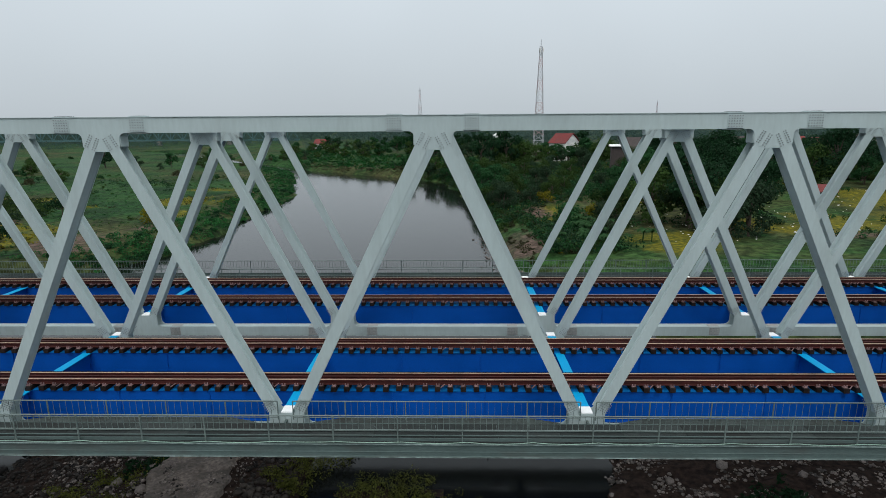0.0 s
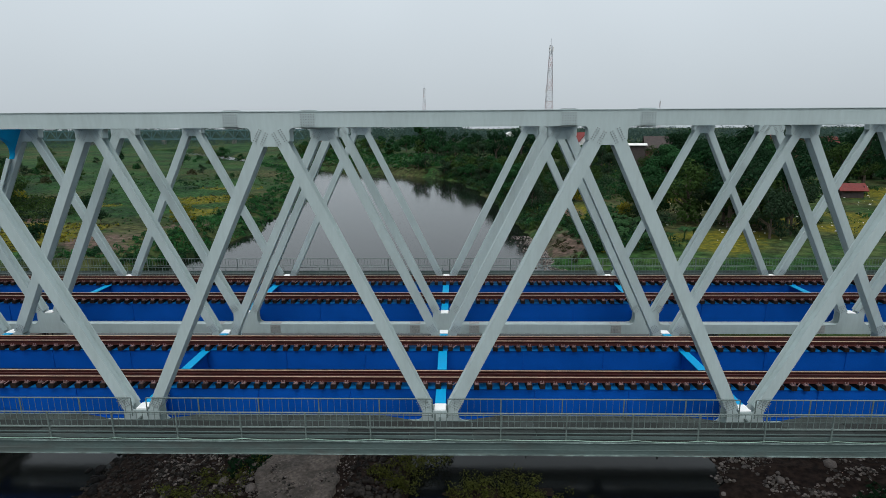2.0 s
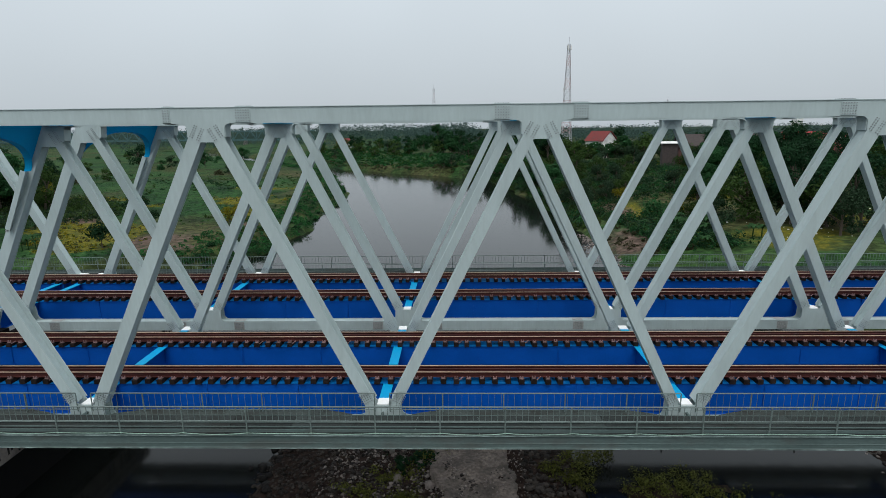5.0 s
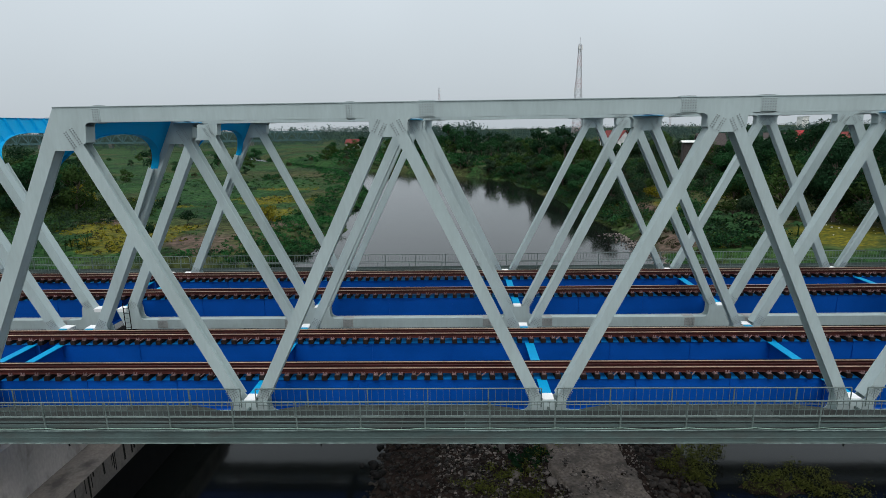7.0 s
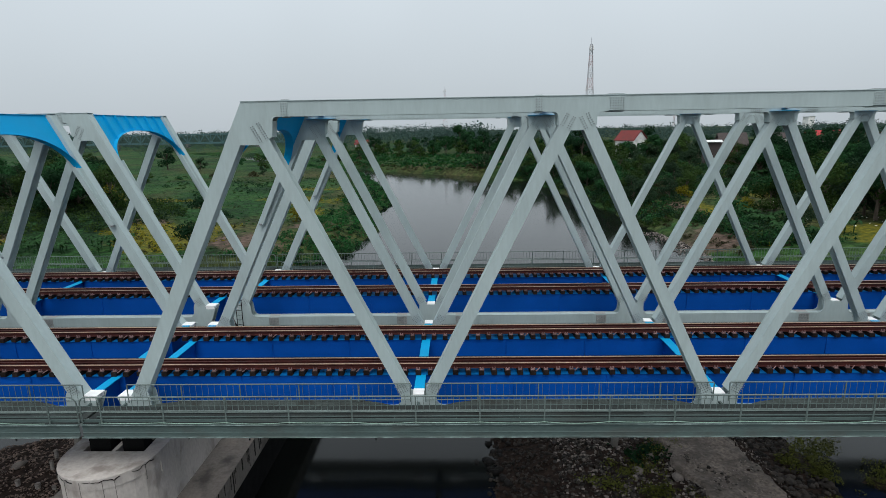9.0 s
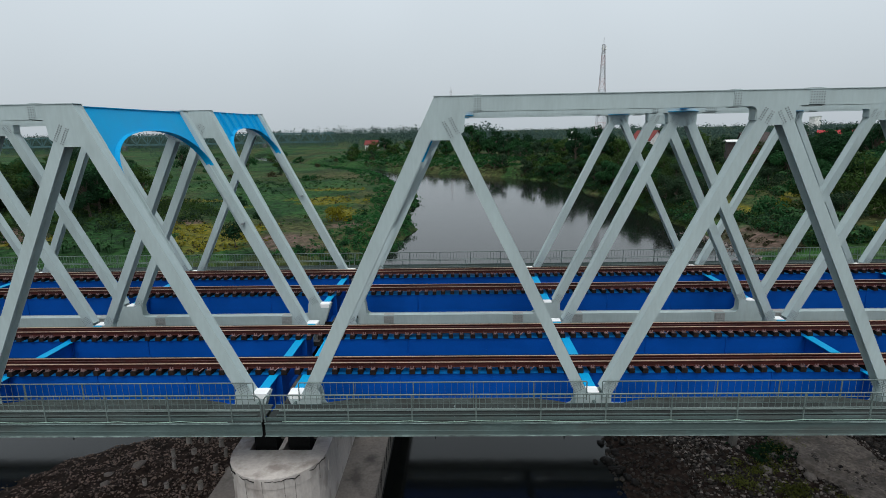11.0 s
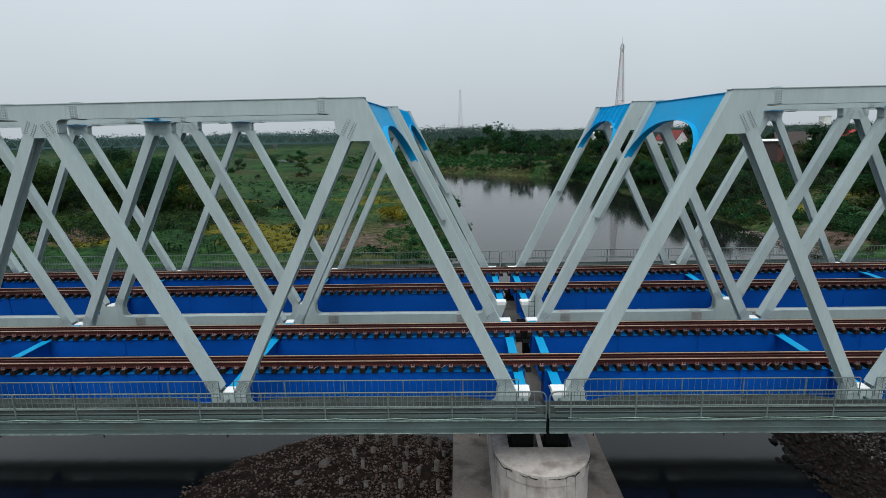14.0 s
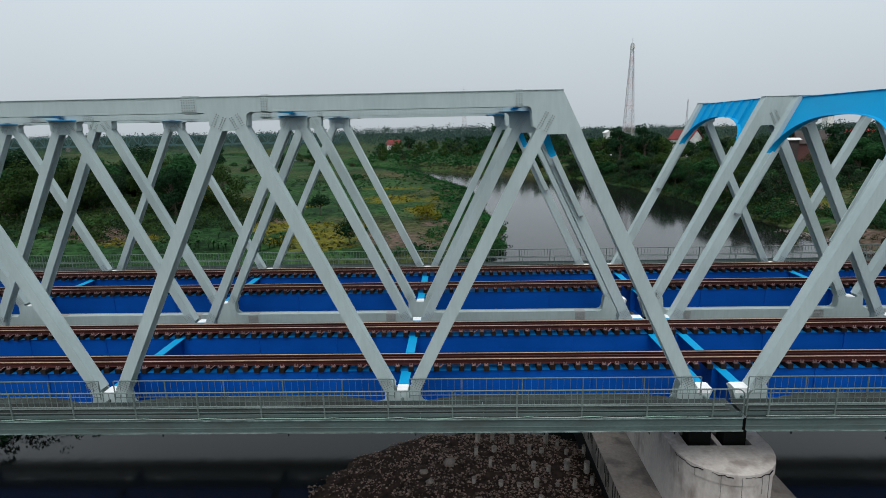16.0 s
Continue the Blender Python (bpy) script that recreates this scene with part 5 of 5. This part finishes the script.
# ---- the old bridge upstream ----
def far_bridge():
    b = thing("road_bridge", "distant green lattice truss bridge across the plain", "bridge")
    p0, p1 = Vector((-520, 590, 0)), Vector((-131, 605, 0))
    n = 30
    for k in range(n):
        a, c = p0.lerp(p1, k / n), p0.lerp(p1, (k + 1) / n)
        m = (a + c) / 2
        s = Shape()
        for z in (-1.4, 8.0):
            s.bar((a.x, a.y, z), (c.x, c.y, z), 1.2, 1.9 if z < 5 else 1.3)
        s.bar((a.x, a.y, -1.4), (m.x, m.y, 8.0), 0.8, 0.8)
        s.bar((m.x, m.y, 8.0), (c.x, c.y, -1.4), 0.8, 0.8)
        s.bar((a.x, a.y, -1.4), (a.x, a.y, 8.0), 0.6, 0.6, up=(1, 0, 0))
        part("truss_bay", s, FARSTEEL, b)
        if k % 6 == 0:
            part("support", Shape().box(a.x - 2, a.x + 2, a.y - 2, a.y + 2, -8, -2.3), CONCRETE, b)


far_bridge()


# ---- stones, piles and plants in the river under the bridge ----
def stone_points(rng, r):
    t = (1 + 5 ** 0.5) / 2
    base = np.array([(-1, t, 0), (1, t, 0), (-1, -t, 0), (1, -t, 0), (0, -1, t), (0, 1, t), (0, -1, -t), (0, 1, -t), (t, 0, -1), (t, 0, 1), (-t, 0, -1), (-t, 0, 1)]) / 1.9
    return base * (0.75 + 0.5 * rng.random((12, 1))) * r * np.array([1.0, 0.7 + 0.6 * rng.random(), 0.5 + 0.35 * rng.random()])


ICO = np.array([(0, 11, 5), (0, 5, 1), (0, 1, 7), (0, 7, 10), (0, 10, 11), (1, 5, 9), (5, 11, 4), (11, 10, 2), (10, 7, 6), (7, 1, 8),
                (3, 9, 4), (3, 4, 2), (3, 2, 6), (3, 6, 8), (3, 8, 9), (4, 9, 5), (2, 4, 11), (6, 2, 10), (8, 6, 7), (9, 8, 1)])


def stones(name, label, seed, count, place, size, mat, lift=0.0, clump=0.0):
    rng = np.random.default_rng(seed)
    vs, fs, k = [], [], 0
    for i in range(count):
        x, y = place(rng)
        if mound(x, y) <= -0.05 or (clump and wobble(x, y, 0.55, 3.0) + 0.5 * wobble(x, y, 1.6, 1.0) < clump * rng.random() - 0.1):
            continue
        r = size[0] + (size[1] - size[0]) * rng.random() ** 2.5
        a = rng.uniform(0, 6.28)
        p = stone_points(rng, r) @ np.array([(math.cos(a), -math.sin(a), 0), (math.sin(a), math.cos(a), 0), (0, 0, 1)])
        vs.append(p + np.array([x, y, ground_height(x, y) + r * 0.15 + lift]))
        fs.append(ICO + k)
        k += 12
    tagged(new(name, array_mesh(name, np.concatenate(vs), np.concatenate(fs), mat)), label, "stones", kind="stuff")


GRAVEL = material("reddish_gravel", (0.125, 0.088, 0.072), 0.9, dark=0.8, light=1.2, scale=3, fine=14, bump=0.3, island_random=0.7)
PALESTONE = material("pale_rubble", (0.115, 0.098, 0.088), 0.9, dark=0.8, light=1.2, scale=3, fine=14, bump=0.3, island_random=0.85)
stones("gravel_bank", "reddish brown gravel heaped beside the pier", 51, 13000, lambda r: (-19.3 + 15.5 * r.random() ** 0.8 + (5.5 * r.random() if r.random() < 0.15 else 0), 4.5 + 7.4 * (2 * r.random() - 1)), (0.028, 0.085), GRAVEL)
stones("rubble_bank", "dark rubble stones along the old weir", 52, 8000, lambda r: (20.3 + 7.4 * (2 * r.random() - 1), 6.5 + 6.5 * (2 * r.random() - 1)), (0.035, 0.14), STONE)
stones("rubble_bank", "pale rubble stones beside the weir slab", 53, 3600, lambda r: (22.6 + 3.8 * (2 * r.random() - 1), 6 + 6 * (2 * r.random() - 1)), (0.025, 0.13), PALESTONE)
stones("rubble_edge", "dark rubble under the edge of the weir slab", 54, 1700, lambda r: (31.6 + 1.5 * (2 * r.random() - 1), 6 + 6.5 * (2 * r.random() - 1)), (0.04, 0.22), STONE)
stones("stony_shore", "pale stones on the reddish earth of the shore", 55, 13000, lambda r: (62 + 11.5 * (2 * r.random() - 1), 6.5 + 6.5 * (2 * r.random() - 1)), (0.03, 0.14), PALESTONE, 0.0, 0.12)
stones("slab_litter", "small pale stones lying on the weir slab", 56, 1500, lambda r: (27.7 + 2.6 * (2 * r.random() - 1), 6 + 6 * (2 * r.random() - 1)), (0.02, 0.08), PALESTONE, 0.13, 0.0)


def boulder(x, y, r, seed, mat, label, sink=0.25):
    rng = np.random.default_rng(seed)
    p = stone_points(rng, r)
    me = array_mesh("boulder", p, ICO, mat)
    ob = new("boulder", me)
    ob.location = (x, y, max(WATER_Z - 0.02, ground_height(x, y)) + r * sink)
    tagged(ob, label, "boulder", "boulders in the river")


rng_b = random.Random(9)
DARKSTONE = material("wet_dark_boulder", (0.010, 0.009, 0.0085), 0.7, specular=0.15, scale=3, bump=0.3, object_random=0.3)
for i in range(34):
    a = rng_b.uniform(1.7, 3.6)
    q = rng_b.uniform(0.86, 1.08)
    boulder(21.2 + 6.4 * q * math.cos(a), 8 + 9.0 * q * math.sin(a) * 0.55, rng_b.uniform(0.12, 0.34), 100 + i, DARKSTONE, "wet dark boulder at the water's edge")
for x, y, r in ((-13.0, 6.3, 0.32), (-11.6, 6.9, 0.36), (-12.6, 5.4, 0.28), (57.2, 8.2, 0.34), (61.0, 7.0, 0.26), (54.0, 7.4, 0.24), (23.2, 6.8, 0.34), (24.4, 8.4, 0.3), (25.0, 6.0, 0.34)):
    boulder(x, y, r, int(x * 10 + 500), PALESTONE, "pale angular lump of broken concrete")


def old_pile(x, y, h, r):
    z = max(WATER_Z - 0.3, ground_height(x, y) - 0.3)
    p = thing("pile_stub", "short weathered pile stub standing out of the gravel", "pile", "old pile stubs", (x, y, z))
    part("shaft", Shape().tube([(0, 0, 0), (0.02, 0.01, h * 0.5), (0.03, 0.0, h + 0.3)], r, 9, r * 0.95), PILE, p)
    part("head", Shape().tube([(0.03, 0, h + 0.3), (0.03, 0, h + 0.34)], r * 1.03, 9, r * 0.8), PALESTONE, p, "pale broken concrete head")


for i in range(8):
    for j in range(5):
        if rng_b.random() < 0.82:
            old_pile(-10.2 + i * 1.02 + rng_b.uniform(-0.25, 0.25), 3.4 + j * 1.55 + rng_b.uniform(-0.3, 0.3), rng_b.uniform(0.15, 0.6), rng_b.uniform(0.10, 0.17))


def weir_slab():
    """A worn slab of masonry that crosses the shallows."""
    n, m = 26, 60
    vs = np.zeros((m, n, 3))
    for j in range(m):
        for i in range(n):
            x = 25.9 + 4.5 * i / (n - 1) - 0.10 * (j / (m - 1) * 17 - 5)
            y = -5 + 17 * j / (m - 1)
            e = min(i, n - 1 - i) / (n - 1)
            x += (0.45 * wobble(x, y, 0.5, 6.0) + 0.22 * wobble(x, y, 1.9, 3.0) + 0.12 * wobble(x, y, 4.5, 1.0)) * (1.6 if e < 0.1 else 1.0)
            z = WATER_Z + 1.15 + 0.14 * wobble(x, y, 0.8, 2.0) + 0.08 * wobble(x, y, 3.0, 8.0) - (0.12 if e < 0.04 else 0) - (1.6 if e == 0 else 0)
            vs[j, i] = (x, y, z)
    idx = np.arange(n * m).reshape(m, n)
    f = np.stack([idx[:-1, :-1], idx[:-1, 1:], idx[1:, 1:], idx[1:, :-1]], -1).reshape(-1, 4)
    t = thing("weir_slab", "worn grey-brown slab of an old weir", "weir")
    part("slab", array_mesh("slab", vs.reshape(-1, 3), f, WEIR), WEIR, t)


WEIR = material("worn_weir_masonry", (0.110, 0.091, 0.077), 0.9, dark=0.6, light=1.35, scale=0.9, fine=6, fine_amount=0.5, bump=0.9, stain=(0.045, 0.038, 0.032), stain_scale=1.1, stain_amount=0.85)
weir_slab()


def broken_post(x, y, turn, lean):
    z = ground_height(x, y)
    p = thing("concrete_post", "broken concrete post standing in the rubble", "post", "", (x, y, z))
    p.rotation_euler = (radians(lean), 0, radians(turn))
    part("shaft", Shape().box(-0.16, 0.16, -0.16, 0.16, -0.4, 1.2), CONCRETE, p)


broken_post(22.6, 9.4, 10, 6)


def weed(name, label, seed, spots_, leaf, size, n):
    rng = np.random.default_rng(seed)
    vs, fs, k = [], [], 0
    for x, y, r, h in spots_:
        for i in range(int(26 * r)):
            px, py = x + rng.normal() * r * 0.5, y + rng.normal() * r * 0.32
            z = max(WATER_Z, ground_height(px, py))
            v, f = leaves(rng, [(px, py, z + h * rng.random())], [0.35], n, size, 0.6)
            vs.append(v)
            fs.append(f + k)
            k += len(v)
    tagged(new(name, array_mesh(name, np.concatenate(vs), np.concatenate(fs), leaf)), label, "water weed", kind="stuff")


weed("river_weed", "yellowish green weed on the river surface", 61, ((38.6, 7.2, 2.6, 0.3), (40.2, 6.6, 1.8, 0.25), (36.6, 6.9, 1.6, 0.3)), LEAF_WEED, 0.055, 30)
weed("river_weed", "leafy green plants beside the weir", 62, ((32.2, 4.2, 0.8, 0.4), (32.0, 7.4, 0.9, 0.5), (24.6, 3.4, 1.0, 0.3), (23.0, 7.0, 1.2, 0.3), (25.4, 8.8, 0.9, 0.3), (21.2, 5.6, 0.9, 0.25), (33.6, 8.6, 1.5, 0.9), (34.8, 9.8, 1.2, 0.9), (33.0, 6.6, 1.0, 0.7), (23.6, 5.0, 1.2, 0.4)), LEAF_WEED, 0.06, 32)
weed("river_weed", "dark water plants among the stones", 63, ((24.2, 8.5, 1.4, 0.3), (58, 5, 2.0, 0.4), (-40, 12, 3.0, 1.2)), LEAF_DARK, 0.12, 14)


# ---- small things on the bridge ----
def ladder(x, y, z0, z1):
    t = thing("steel_ladder", "thin black steel ladder standing in the joint", "ladder", "", (x, y, 0))
    for q in (-1, 1):
        part("stile", Shape().box(q * 0.17 - 0.018, q * 0.17 + 0.018, -0.02, 0.02, z0, z1), BLACK, t)
    n = int((z1 - z0) / 0.3)
    for i in range(n):
        z = z0 + 0.15 + i * 0.3
        part("rung", Shape().tube([(-0.17, 0, z), (0.17, 0, z)], 0.014, 6), BLACK, t)


ladder(0.34, SECOND + TRUSS_Y - 0.42, -2.36, 0.55)


# ---- drift on the shallows by the wooded bank ----
def drift():
    rng = np.random.default_rng(71)
    vs, fs, k = [], [], 0
    for i in range(1500):
        y = 53 + 26 * rng.random() ** 1.5
        x = bank(BANK_R, y) + rng.normal() * 1.6 - 0.4
        r = 0.05 + 0.22 * rng.random() ** 2.5
        p = stone_points(rng, r)
        vs.append(p + np.array([x, y, WATER_Z + r * 0.1]))
        fs.append(ICO + k)
        k += 12
    tagged(new("drift", array_mesh("drift", np.concatenate(vs), np.concatenate(fs), PALESTONE)), "pale stones and drift in the shallows", "stones", kind="stuff")


drift()


# ---- litter on the yellow field ----
def field_litter():
    rng = np.random.default_rng(77)
    vs, fs, k = [], [], 0
    for i in range(260):
        x, y = (115.6 + rng.normal() * 2.2, 98 + rng.normal() * 2.0) if i < 60 else (rng.uniform(72, 132), rng.uniform(56, 104))
        r = 0.06 + 0.16 * rng.random() ** 2
        vs.append(stone_points(rng, r) + np.array([x, y, ground_height(x, y) + 0.04]))
        fs.append(ICO + k)
        k += 12
    tagged(new("field_litter", array_mesh("field_litter", np.concatenate(vs), np.concatenate(fs), WALLW)), "pale litter and stones strewn over the field", "litter", kind="stuff")


field_litter()
